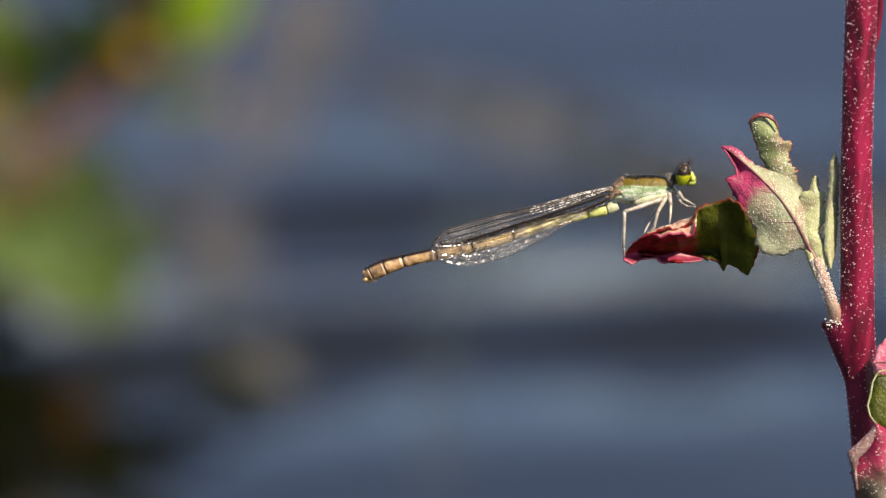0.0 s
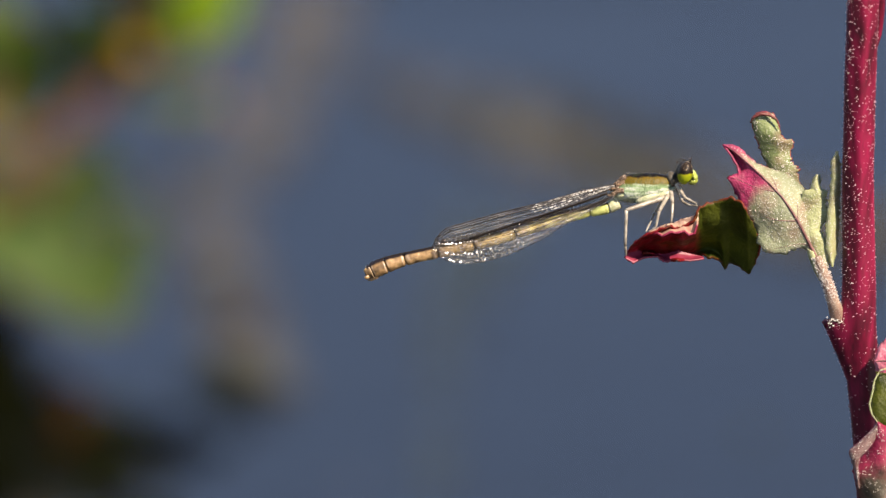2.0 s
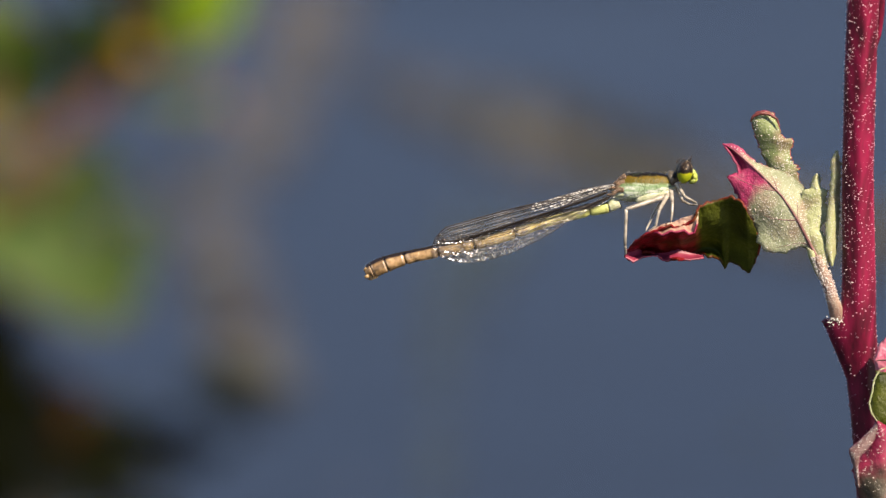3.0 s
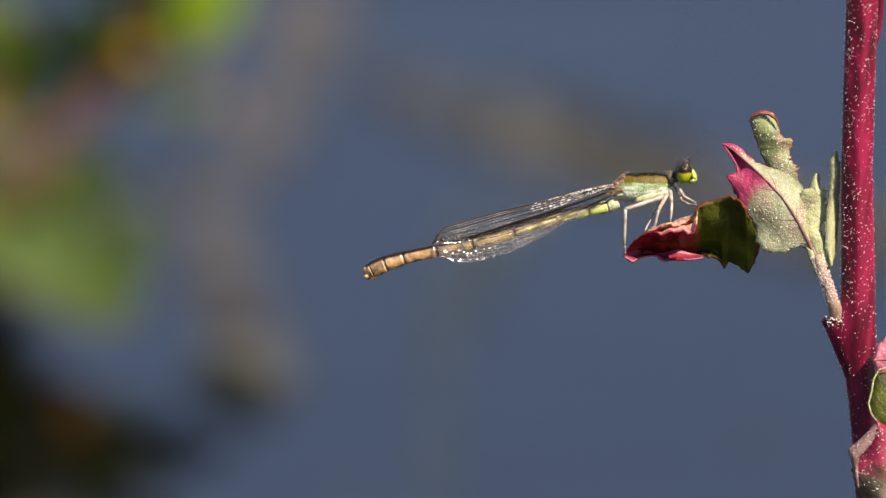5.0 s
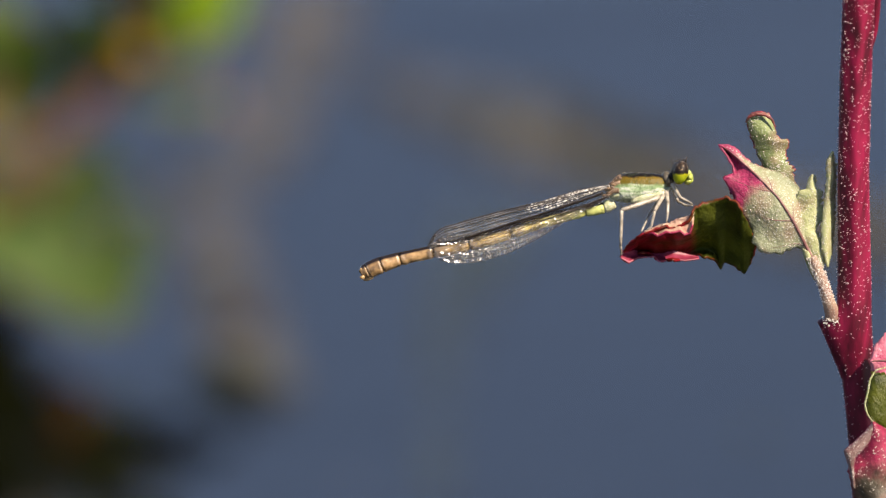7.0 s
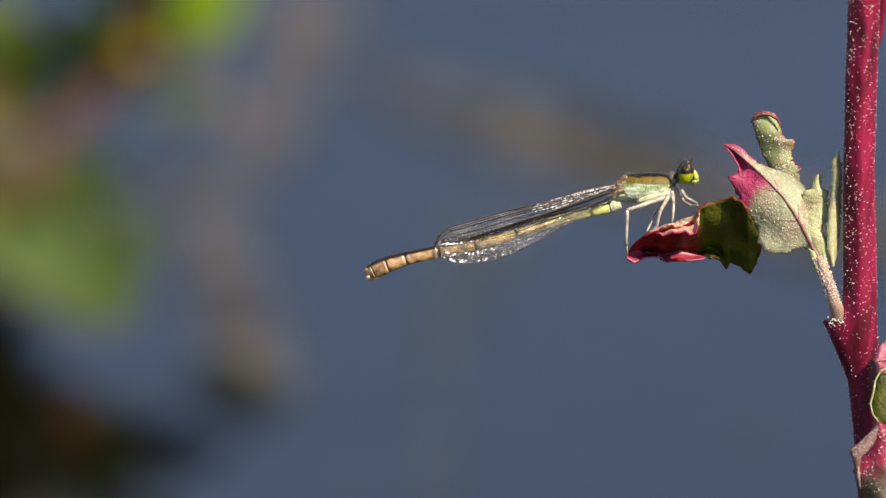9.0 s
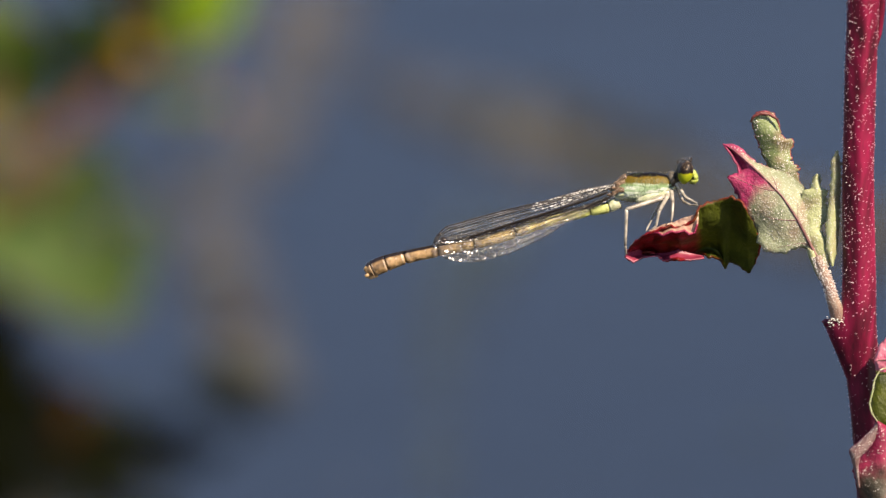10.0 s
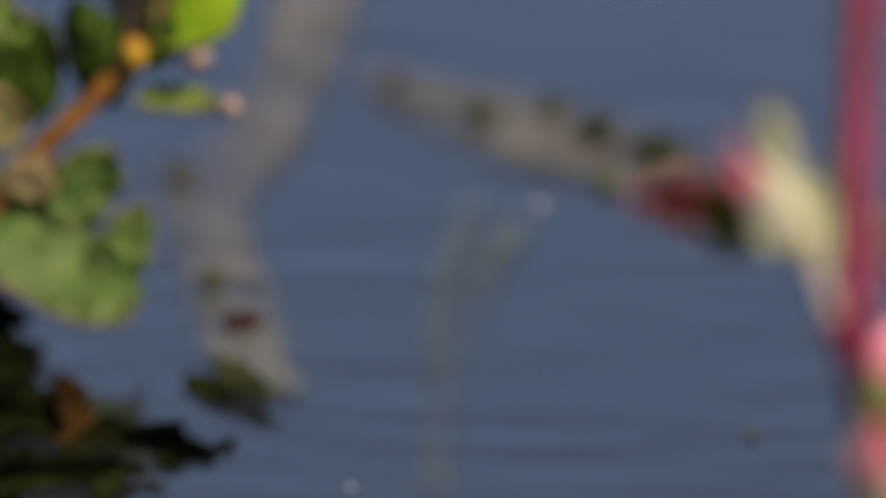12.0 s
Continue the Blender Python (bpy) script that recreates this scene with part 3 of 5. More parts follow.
leaf_meal(pale_leaf, pale_at, 850, 3, bare=0.56)
leaf_meal(leaf_top, top_at, 420, 4)
leaf_meal(leaf_slim, slim_at, 260, 5, sizes=(0.022, 0.030, 0.040))
leaf_meal(leaf_tooth, tooth_at, 160, 6, sizes=(0.022, 0.030, 0.040))
r2 = random.Random(12)
line = [mm(30.26, -0.61, -0.60), mm(30.71, -1.75, -0.50), mm(31.22, -3.08, -0.30), mm(31.54, -4.22, 0.10), mm(31.99, -5.50, 1.00)]
spots = []
for _ in range(420):
    k = r2.random() * (len(line) - 1.001)
    an = r2.uniform(math.pi, 2 * math.pi)
    axis_at = line[int(k)].lerp(line[int(k) + 1], k % 1)
    spots.append((axis_at + mm(0.50 * math.cos(an), 0.15 * math.cos(an), 0.50 * math.sin(an)), r2.choice((0.03, 0.045, 0.06))))
for _ in range(34):
    spots.append((mm(30.99, -5.86, 0.60).lerp(mm(32.45, -5.59, 0.60), r2.random()) + mm(r2.uniform(-0.2, 0.2), r2.gauss(-0.15, 0.22), -0.5), r2.choice((0.03, 0.05, 0.07))))
grains("leaf_meal", spots, petiole, MEAL_WHITE, "white mealy grains")

# leaves low on the stem
BLUSH = m_simple("pink_leaf", (0.3, 0.036, 0.084), (0.432, 0.168, 0.204), 900, 0.4, 0.8, 0.0002)
low_leaf, _ = leaf(
    "leaf",
    [(39.4, -8.0, -1.5), (38.2, -6.4, -1.6), (37.0, -5.9, -1.7), (36.1, -6.9, -1.8), (35.28, -7.81, -1.8), (34.91, -9.09, -1.8)],
    [(39.12, -13.21, -1.5), (37.29, -12.52, -1.7), (35.92, -11.38, -1.8), (35.14, -10.24, -1.8), (34.91, -9.09, -1.8)],
    None, BLUSH, "bright pink young leaf low on the stem",
    lambda s, c: -0.6 * (1 - c * c), lambda s, c: 0.9, None, ripple=0.4, seed=13, side_veins=0)
low_leaf_b, _ = leaf(
    "leaf",
    [(40.03, -14.58, -3.0), (37.75, -11.38, -3.4), (35.92, -10.01, -3.4), (35.01, -9.92, -3.4), (34.55, -11.84, -3.6), (34.46, -12.84, -3.6), (35.10, -14.03, -3.8)],
    [(40.03, -16.41, -3.0), (38.21, -15.95, -3.4), (36.83, -15.26, -3.4), (35.83, -14.58, -3.6), (35.10, -14.03, -3.8)],
    None, UPPER, "green leaf with a pale curled rim low on the stem",
    lambda s, c: 0.5 * c * c, lambda s, c: 0.5 * abs(c) ** 6, None, ripple=0.3, seed=15, side_veins=0, midrib=False)
low_leaf_c, low_at = leaf(
    "leaf",
    [(35.47, -23.78, -3.5), (34.10, -21.04, -3.9), (33.36, -19.21, -4.2), (33.09, -17.84, -4.2), (33.27, -16.92, -4.2), (33.87, -16.01, -4.2), (34.55, -14.87, -4.2), (35.05, -13.95, -4.2)],
    [(37.29, -24.24, -3.5), (37.84, -21.04, -3.9), (37.93, -18.75, -4.2), (37.57, -16.47, -4.2), (36.93, -15.10, -4.2), (35.92, -14.46, -4.2), (35.05, -13.95, -4.2)],
    None, FLUSHED, "cupped crimson and olive leaf low on the stem",
    lambda s, c: -1.2 * (1 - c * c), lambda s, c: 0.18 + 1.6 * max(0.0, s - 0.36) + 0.2 * abs(c) ** 4, None, ripple=0.9, seed=17, side_veins=0, midrib=False)
leaf_meal(low_leaf_c, low_at, 420, 8, (0.42, 0.97))
bm, fold_at = blade([(35.05, -14.05, -5.4), (34.32, -14.82, -5.5), (33.55, -15.55, -5.6), (32.72, -16.24, -5.6), (33.00, -17.15, -5.4), (33.27, -18.20, -5.2), (33.50, -19.30, -5.0)], [(35.15, -14.46, -5.4), (34.78, -15.46, -5.6), (34.19, -16.28, -5.8), (33.64, -16.74, -5.8), (33.46, -17.47, -5.6), (33.50, -18.52, -5.3), (33.59, -19.30, -5.0)], None, 44, 8, lambda s, c: 0.3 * c * c, lambda s, c: 0.30 + 0.3 * abs(c) ** 4, 19, 0.35, 0.1)
fold = part("leaf_fold", bm, FOLD, low_leaf_c, "pale pinkish mealy fold of the leaf", thick=0.00012)
leaf_meal(fold, fold_at, 140, 9, sizes=(0.026, 0.036, 0.048))
part("curled_rim", tube(bmesh.new(), [mm(36.15, -9.55, -3.6), mm(35.28, -9.78, -3.7), mm(34.82, -10.56, -3.8), mm(34.64, -11.61, -3.8), mm(34.41, -12.52, -3.8), mm(34.59, -13.30, -3.9), mm(35.10, -14.03, -4.0)], [0.040, 0.060, 0.065, 0.080, 0.065, 0.060, 0.040], 8, rings=30), CREAM, low_leaf_b, "cream curled rim")
bm = bmesh.new()
tube(bm, [mm(34.78, 15.81, -3.5), mm(35.14, 17.41, -4.0), mm(35.28, 19.24, -4.6), mm(35.37, 22.90, -6.0), mm(36.38, 27.47, -8.0)], [0.137, 0.274, 0.366, 0.366, 0.137], 10, rings=24)
part("side_shoot", bm, STEM, plant, "thin red side shoot")

# ---- damselfly ----
FOOT = mm(17.00, 1.51, -1.5)
damselfly = thing("damselfly", FOOT, VIEW, "olive and ochre damselfly with folded clear wings perched on the leaf", "damselfly")
EYE_LINE = (mm(-35.83, 6.03) - FOOT).z
THORAX_LOW = (mm(-35.83, 3.66) - FOOT).z
TAIL_X = (mm(-6.12, 20.15) - FOOT).x
EYE_M, THORAX_M, ABDOMEN_M = m_eye(), m_thorax(), m_abdomen()
FORE_M, HIND_M = m_membrane("fore_membrane", 0.00002, 0.06, 0.45), m_membrane("hind_membrane", 0.0011, 0.31, 0.25)
FACE_M = m_simple("face_shell", (0.14, 0.20, 0.008), (0.34, 0.38, 0.10), 2600, 0.22)
STRIPE_M = m_simple("stripe_shell", (0.003, 0.002, 0.0015), (0.012, 0.008, 0.005), 3000, 0.5, Specular_IOR_Level=0.15)
DARK_M = m_simple("dark_shell", (0.012, 0.0078, 0.006), (0.036, 0.021, 0.015), 3000, 0.35)
PALE_M = m_simple("leg_shell", (0.135, 0.118, 0.092), (0.34, 0.318, 0.265), 2000, 0.3)
BROWN_M = m_simple("wing_root", (0.010, 0.005, 0.003), (0.20, 0.13, 0.075), 2600, 0.28, 0.8, 0.0002)
# GLINT_M: sun glints on the veins, painted as a whitish colour
GLINT_M = m_simple("painted_vein_glint", (0.30, 0.29, 0.26), (0.62, 0.61, 0.56), 1500, 0.18, Coat_Weight=0.8, Coat_Roughness=0.1)
# dark veins recoloured pale for the sunlight they reflect
SUNLIT_VEIN_M = m_simple("sunlit_wing_vein", (0.18, 0.18, 0.162), (0.396, 0.39, 0.36), 1500, 0.22, Coat_Weight=0.6, Coat_Roughness=0.15)
VEIN_M = m_simple("wing_vein", (0.010, 0.0075, 0.006), (0.036, 0.028, 0.022), 900, 0.4, Specular_IOR_Level=0.3)

head = part("head", ball(bmesh.new(), mm(19.42, 6.17), (0.600, 0.900, 1.55)), STRIPE_M, damselfly, "dark head")
for d in (-1.25, 1.25):
    part("eye", ball(bmesh.new(), mm(19.58, 6.17, d), (0.620, 0.940, 0.75), -12, 28), EYE_M, head, "bulging eye, dark above and lime below")
bm = bmesh.new()
ball(bm, mm(20.11, 6.08, -0.1), (0.388, 0.366, 1.0), 20)
ball(bm, mm(20.34, 5.80, -0.1), (0.297, 0.388, 0.85), 0)
ball(bm, mm(20.25, 5.48, -0.1), (0.411, 0.274, 0.7), 25)
part("face", bm, FACE_M, head, "yellow-green face")
for d in (-0.5, 0.5):
    bm = bmesh.new()
    tube(bm, [mm(19.83, 6.85, d), mm(20.02, 7.13, d * 1.2), mm(20.11, 7.49, d * 1.6)], [0.091, 0.055, 0.023], 6)
    part("antenna", bm, DARK_M, head)
bm = bmesh.new()
rngh = random.Random(2)
for i in range(26):
    a = mm(19.47, 6.99, -0.6) + mm(rngh.uniform(-0.6, 0.6), rngh.uniform(-0.2, 0.1), rngh.uniform(-0.5, 0.5))
    tube(bm, [a, a + mm(rngh.uniform(-0.15, 0.15), 0.36, 0)], [0.018, 0.006], 4)
part("head_bristles", bm, DARK_M, head, kind="stuff")
bm = bmesh.new()
ball(bm, mm(18.51, 5.67), (0.503, 0.640, 0.75), 10, rough=0.15)
ball(bm, mm(18.83, 5.71), (0.320, 0.457, 0.5), 0)
part("prothorax", bm, m_simple("neck_shell", (0.003, 0.002, 0.0016), (0.11, 0.095, 0.065), 4200, 0.5), damselfly, "small mottled neck shield")

bm = bmesh.new()
axis = [mm(18.55, 5.34), mm(18.10, 5.26), mm(17.41, 5.12), mm(16.50, 5.03), mm(15.45, 4.94), mm(14.62, 4.71), mm(14.12, 4.43), mm(13.80, 4.16)]
tube(bm, axis, [0.366, 0.777, 1.051, 1.165, 1.211, 1.051, 0.685, 0.366], 26, flat=0.95, rings=26)
part("thorax", bm, THORAX_M, damselfly, "pale green thorax with a bronze shoulder band and black ridge")
bm = bmesh.new()
for i in range(34):
    u = rngh.uniform(0, 1)
    a = mm(14.90, 6.08, -0.4).lerp(mm(18.19, 6.08, -0.4), u) + mm(0, 0, rngh.uniform(-0.4, 0.4))
    tube(bm, [a, a + mm(rngh.uniform(-0.2, 0.05), rngh.uniform(0.08, 0.24), 0)], [0.006, 0.003], 4)
part("thorax_bristles", bm, PALE_M, damselfly, kind="stuff")
for a, b, d in ((mm(14.81, 5.80), mm(13.62, 5.03), 0.45), (mm(14.72, 5.30), mm(13.44, 4.75), 0.62), (mm(14.62, 4.75), mm(13.25, 4.30), 0.75)):
    for side in (-1, 1):
        o = mm(0, 0, d * side)
        bm = bmesh.new()
        tube(bm, [a + o, a.lerp(b, 0.35) + o + mm(0, 0.12, 0), a.lerp(b, 0.6) + o - mm(0, 0.05, 0), b + o], [0.297, 0.228, 0.160, 0.069], 10, rings=14)
        for k in range(4):
            ball(bm, a.lerp(b, 0.1 + 0.22 * k) + o + mm(rngh.uniform(-0.1, 0.1), rngh.uniform(-0.12, 0.2), 0.1 * side), (0.119, 0.091, 0.10), 30, 10, 0.2)
        part("wing_root", bm, BROWN_M, damselfly, "mottled reddish-brown wing root")
COXA_M = m_simple("pale_plate", (0.192, 0.228, 0.12), (0.396, 0.396, 0.276), 1900, 0.32, 0.5, 0.00014, Specular_IOR_Level=0.5)
# pale plates above the legs; their whiteness also holds the lower thorax's sheen
for u, v, r, d in ((14.55, 4.36, 0.30, -0.62), (16.55, 4.12, 0.62, -0.72), (17.85, 4.40, 0.42, -0.62), (18.37, 4.80, 0.30, -0.46)):
    part("side_plate", ball(bmesh.new(), mm(u, v, d), (r * 1.7, r * 0.55, 0.26), 18, 18, 0.2), COXA_M, damselfly, "pale side plate, whitened for the sheen on the thorax")

# abdomen, segment by segment
LINE = [(14.26, 3.75, 0.503), (13.53, 3.43, 0.526), (12.70, 3.20, 0.490), (11.93, 3.06, 0.445), (9.87, 2.59, 0.485), (7.81, 2.04, 0.555), (5.76, 1.38, 0.605), (4.16, 0.86, 0.590), (2.47, 0.40, 0.565), (0.73, 0.00, 0.539), (-0.64, -0.27, 0.539),
        (-2.01, -0.55, 0.521), (-3.11, -0.82, 0.567), (-3.93, -1.05, 0.631), (-4.62, -1.28, 0.704), (-5.30, -1.55, 0.731), (-5.90, -1.83, 0.654), (-6.26, -2.06, 0.402)]


def abdomen_at(u):
    us = [-p[0] for p in LINE]
    return mm(u, np.interp(-u, us, [p[1] for p in LINE])), np.interp(-u, us, [p[2] for p in LINE])


CUTS = [mm(14.26, 20.15).x, mm(13.39, 20.15).x, mm(11.88, 20.15).x, mm(5.80, 20.15).x, mm(2.47, 20.15).x, mm(-0.41, 20.15).x, mm(-3.11, 20.15).x, mm(-4.62, 20.15).x, mm(-5.76, 20.15).x, mm(-6.26, 20.15).x]
for k in range(len(CUTS) - 1):
    bm = bmesh.new()
    line, radii = [], []
    for q in np.linspace(0, 1, 12):
        p, r = abdomen_at((CUTS[k] * (1 - q) + CUTS[k + 1] * q) * 1000)
        line.append(p)
        radii.append(r * (1 + 0.10 * max(0, abs(2 * q - 1) - 0.75) * 4) * (0.72 if q in (0, 1) else 1) * 0.98 * (math.sin(math.pi * (0.22 + 0.5 * q)) ** 0.35 if k == 0 else 1))
    tube(bm, line, radii, 18, flat=0.9)
    part("abdomen_segment", bm, COXA_M if k == 0 else ABDOMEN_M, damselfly, "whitish first segment" if k == 0 else "")
bm = bmesh.new()
line, radii = [], []
for u in np.linspace(13.2, -5.4, 60):
    p, k = abdomen_at(u)
    line.append(p + mm(0, k * 0.90, -0.30 * k))
    radii.append((0.150 if u > -0.6 else 0.060) * (1 + 0.25 * noise.noise(Vector((u * 1.7, 0, 0)))))
tube(bm, line, radii, 8)
part("dorsal_stripe", bm, STRIPE_M, damselfly, "black stripe along the back of the abdomen")
TAIL_M = m_simple("tail_shell", (0.18, 0.108, 0.042), (0.3, 0.198, 0.084), 2600, 0.35)
for line in ([mm(-6.03, -2.20, -0.25), mm(-6.25, -2.34, -0.3), mm(-6.36, -2.26, -0.3)], [mm(-5.90, -1.66, -0.25), mm(-6.24, -1.66, -0.3), mm(-6.42, -1.80, -0.3)], [mm(-5.30, -2.20), mm(-5.85, -2.46), mm(-6.08, -2.50)]):
    part("tail_appendage", tube(bmesh.new(), line, [0.183, 0.137, 0.046], 8), TAIL_M, damselfly, "short ochre tail appendage")

FORE_TOP = [(14.17, 5.34), (12.84, 5.18), (11.47, 4.88), (9.87, 4.32), (8.27, 3.80), (5.30, 3.12), (3.02, 2.50), (1.42, 2.02), (0.27, 1.72), (-0.41, 1.12), (-0.78, 0.50), (-0.91, -0.05)]
FORE_LOW = [(14.17, 4.94), (12.61, 4.30), (10.79, 3.66), (8.96, 3.06), (7.13, 2.50), (5.30, 1.93), (3.02, 1.16), (1.42, 0.72), (0.05, 0.32), (-0.91, -0.05)]
HIND_TOP = [(13.89, 4.43), (11.70, 3.66), (9.87, 3.15), (7.59, 2.47), (5.30, 1.83), (3.02, 1.28), (1.19, 0.96), (0.05, 0.82), (-0.55, 0.50), (-0.78, -0.05)]
HIND_LOW = [(13.89, 4.16), (11.93, 3.06), (10.79, 2.42), (9.41, 1.69), (8.27, 0.96), (6.67, 0.14), (5.30, -0.46), (3.93, -0.87), (2.56, -1.14), (1.28, -1.14), (0.18, -0.91), (-0.55, -0.50), (-0.78, -0.05)]


def wing(top, low, d, seed, membrane, net):
    """A clear wing with its net of veins and a dark spot near the tip."""
    shape = lambda s, c: d * (1 - 0.25 * s) + 0.10 * math.cos(9 * c + 3 * s)
    bm, at = blade(top, low, None, 60, 10, shape, None, seed, 0.22)
    ob = part("wing", bm, membrane, damselfly, "clear glassy wing")
    r = random.Random(seed)
    for c, w in ((-1, 0.060), (-0.72, 0.052), (-0.45, 0.050), (-0.1, 0.034), (0.3, 0.028), (0.65, 0.026), (1, 0.030)):
        e = 1.0 if abs(c) == 1 else 0.97
        line = [at(s, c * min(1, 0.3 + 2.2 * s)) for s in np.linspace(0.0 if abs(c) == 1 else 0.03, e, 44)]
        w *= 0.62 if low is HIND_LOW else 1.0
        part("vein", tube(bmesh.new(), line, list(np.linspace(w * 1.25, w * 0.6, 44)), 5), VEIN_M, ob, "dark lengthwise wing vein")
    if d < 0 and low is FORE_LOW:
        # thick whitish beads take the place of glints near the wing's base
        for c, reach in ((-0.95, 0.42), (-0.62, 0.44), (-0.25, 0.46), (0.20, 0.44), (0.60, 0.40)):
            line = [at(q, c * min(1, 0.3 + 2.2 * q)) + mm(0, 0, -0.09) for q in np.linspace(0.02, reach, 60)]
            beads = [r.choice((0.004, 0.005, 0.006, 0.008, 0.040, 0.070)) for _ in line]
            part("vein", tube(bmesh.new(), line, beads, 6), GLINT_M, ob, "wing vein beaded with painted white glints")
    if d < 0 and low is FORE_LOW:
        line = [at(q, 1) + mm(0, -0.05, -0.45) for q in np.linspace(0.06, 0.80, 50)]
        part("vein", tube(bmesh.new(), line, [0.095 + 0.025 * noise.noise(Vector((q, 0, 0))) for q in range(50)], 6), STRIPE_M, ob, "thick black hind margin of the wing")
    bm = bmesh.new()
    for k in range(34):
        s = 0.18 + 0.79 * k / 33
        stops = (-1, -0.72, -0.45, -0.1, 0.3, 0.65, 1)
        for c1, c2 in zip(stops, stops[1:]):
            if r.random() < (0.72 if low is FORE_LOW else 0.45):
                q = s + r.uniform(-0.011, 0.011)
                tube(bm, [at(q, c1), at(q + r.uniform(-0.007, 0.002), (c1 + c2) / 2), at(min(q + r.uniform(-0.008, 0.008), 0.995), c2)], [0.024 if low is FORE_LOW else 0.013] * 3, 4, cap=False)
        if s < 0.9:
            tube(bm, [at(s, -1), at(s, -1) + mm(r.uniform(-0.02, 0.06), r.uniform(0.05, 0.16), -0.05)], [0.034, 0.012], 4)
    part("vein_net", bm, net, ob, "fine net of cross veins", kind="stuff")
    bm = bmesh.new()
    q = [bm.verts.new(at(s, c) + mm(0, 0, -0.03)) for s, c in ((0.915, -0.97), (0.935, -0.97), (0.925, -0.74), (0.905, -0.74))]
    f = bm.faces.new(q)
    e = bmesh.ops.extrude_face_region(bm, geom=[f])
    for v in e["geom"]:
        if isinstance(v, bmesh.types.BMVert):
            v.co += mm(0, 0, 0.05)
    part("wing_spot", bm, DARK_M, ob, "small dark wing spot")
    return ob


for top, low, d, seed, membrane in ((FORE_TOP, FORE_LOW, -0.55, 3, FORE_M), (HIND_TOP, HIND_LOW, -0.85, 5, HIND_M), (FORE_TOP, FORE_LOW, 0.6, 7, FORE_M), (HIND_TOP, HIND_LOW, 0.85, 9, FORE_M)):
    wing(top, low, d, seed, membrane, SUNLIT_VEIN_M if membrane == HIND_M else VEIN_M)

# legs: femur, tibia and clawed foot
LEGS = [
    (mm(17.91, 4.16, -0.9), mm(14.81, 3.15, -1.9), mm(14.72, 0.23, -1.5), mm(14.81, -0.50, -0.9), 3.2),
    (mm(18.19, 4.34, -0.9), mm(17.46, 3.06, -2.4), mm(17.18, 1.78, -2.3), mm(16.82, 1.51, -2.2), 2.8),
    (mm(18.01, 4.25, 0.7), mm(17.18, 3.02, 1.2), mm(16.68, 1.97, 0.5), mm(16.41, 1.42, -0.6), 2.4),
    (mm(18.42, 4.71, -0.6), mm(18.55, 3.70, -1.6), mm(18.51, 2.79, -2.0), mm(18.42, 2.15, -2.0), 2.8),
    (mm(18.87, 5.26, -0.6), mm(19.56, 4.16, -1.2), mm(20.11, 3.88, -1.0), mm(20.52, 3.66, -0.8), 2.6),
    (mm(18.87, 5.07, 0.6), mm(19.38, 3.84, 0.6), mm(20.02, 3.52, 0.0), mm(20.56, 3.52, -0.6), 2.4),
]
for hip, knee, ankle, toe, r in LEGS:
    k = r * 0.0457
    bm = bmesh.new()
    tube(bm, [hip, knee], [k * 1.5, k * 1.05], 9, rings=8)
    femur = part("leg", bm, PALE_M, damselfly, "slender pale leg with a dark line")
    bm = bmesh.new()
    tube(bm, [knee, ankle], [k * 1.0, k * 0.8], 8, rings=8)
    part("shin", bm, PALE_M, femur)
    bm = bmesh.new()
    for q in np.linspace(0.1, 0.9, 7):
        a = knee.lerp(ankle, q)
        tube(bm, [a, a + mm(-0.16, -0.1, -0.05)], [0.012, 0.004], 4)
    part("bristle", bm, DARK_M, femur, kind="stuff")
    bm = bmesh.new()
    tube(bm, [ankle, toe], [k * 0.8, k * 0.45], 8, rings=6)
    part("claw", bm, PALE_M, femur)

# ---- water plant at the back ----
BACK = mm(-43.23, -11.88, 460)
GREEN_A = m_bg_leaf("water_leaf", (0.018, 0.041, 0.006), (0.053, 0.094, 0.024), (0.11, 0.075, 0.045), scale=240, gloss=0.08)
GREEN_B = m_bg_leaf("young_leaf", (0.070, 0.150, 0.004), (0.150, 0.250, 0.010), (0.16, 0.16, 0.012), 0.5, 110, gloss=0.15)
# GREEN_C: leaf green darkened almost to black, so the shade is in the colour
GREEN_C = m_bg_leaf("painted_shade_leaf", (0.0075, 0.0165, 0.0028), (0.0165, 0.0310, 0.0054), (0.027, 0.027, 0.009), 0.04, gloss=0.0)
RUSSET = m_simple("russet_stem", (0.064, 0.023, 0.004), (0.122, 0.058, 0.010), 300, 0.5, Specular_IOR_Level=0.12)
BUD_Y = m_simple("yellow_node", (0.105, 0.050, 0.003), (0.190, 0.115, 0.010), 500, 0.55, Specular_IOR_Level=0.1)
BUD_P = m_simple("pink_bud", (0.072, 0.045, 0.033), (0.114, 0.075, 0.057), 300, 0.5)
water_plant = thing("water_plant", BACK, VIEW, "leafy green water plant with russet stems at the water's edge", "plant")


def far_leaf(outline_l, outline_r, material, label, shape=None, ripple=1.2, seed=0, blush=None):
    bm, _ = blade(outline_l, outline_r, None, 30, 10, shape or (lambda s, c: 460 + 2.5 * c * c), blush, seed, ripple)
    return part("leaf", bm, material, water_plant, label, thick=0.0003)


bm = bmesh.new()
tube(bm, [mm(-62.34, -27.41, 462), mm(-50.40, 1.25, 461), mm(-44.13, 9.32, 460), mm(-40.55, 12.48, 459), mm(-36.55, 16.30, 459), mm(-32.72, 20.84, 459)],
     [1.1, 1.1, 1.1, 1.12, 1.15, 1.15], 14, rings=40)
part("stem", bm, RUSSET, water_plant, "russet-orange stem")
# upper end of the russet stem; its shade is put into a darker brown
bm = bmesh.new()
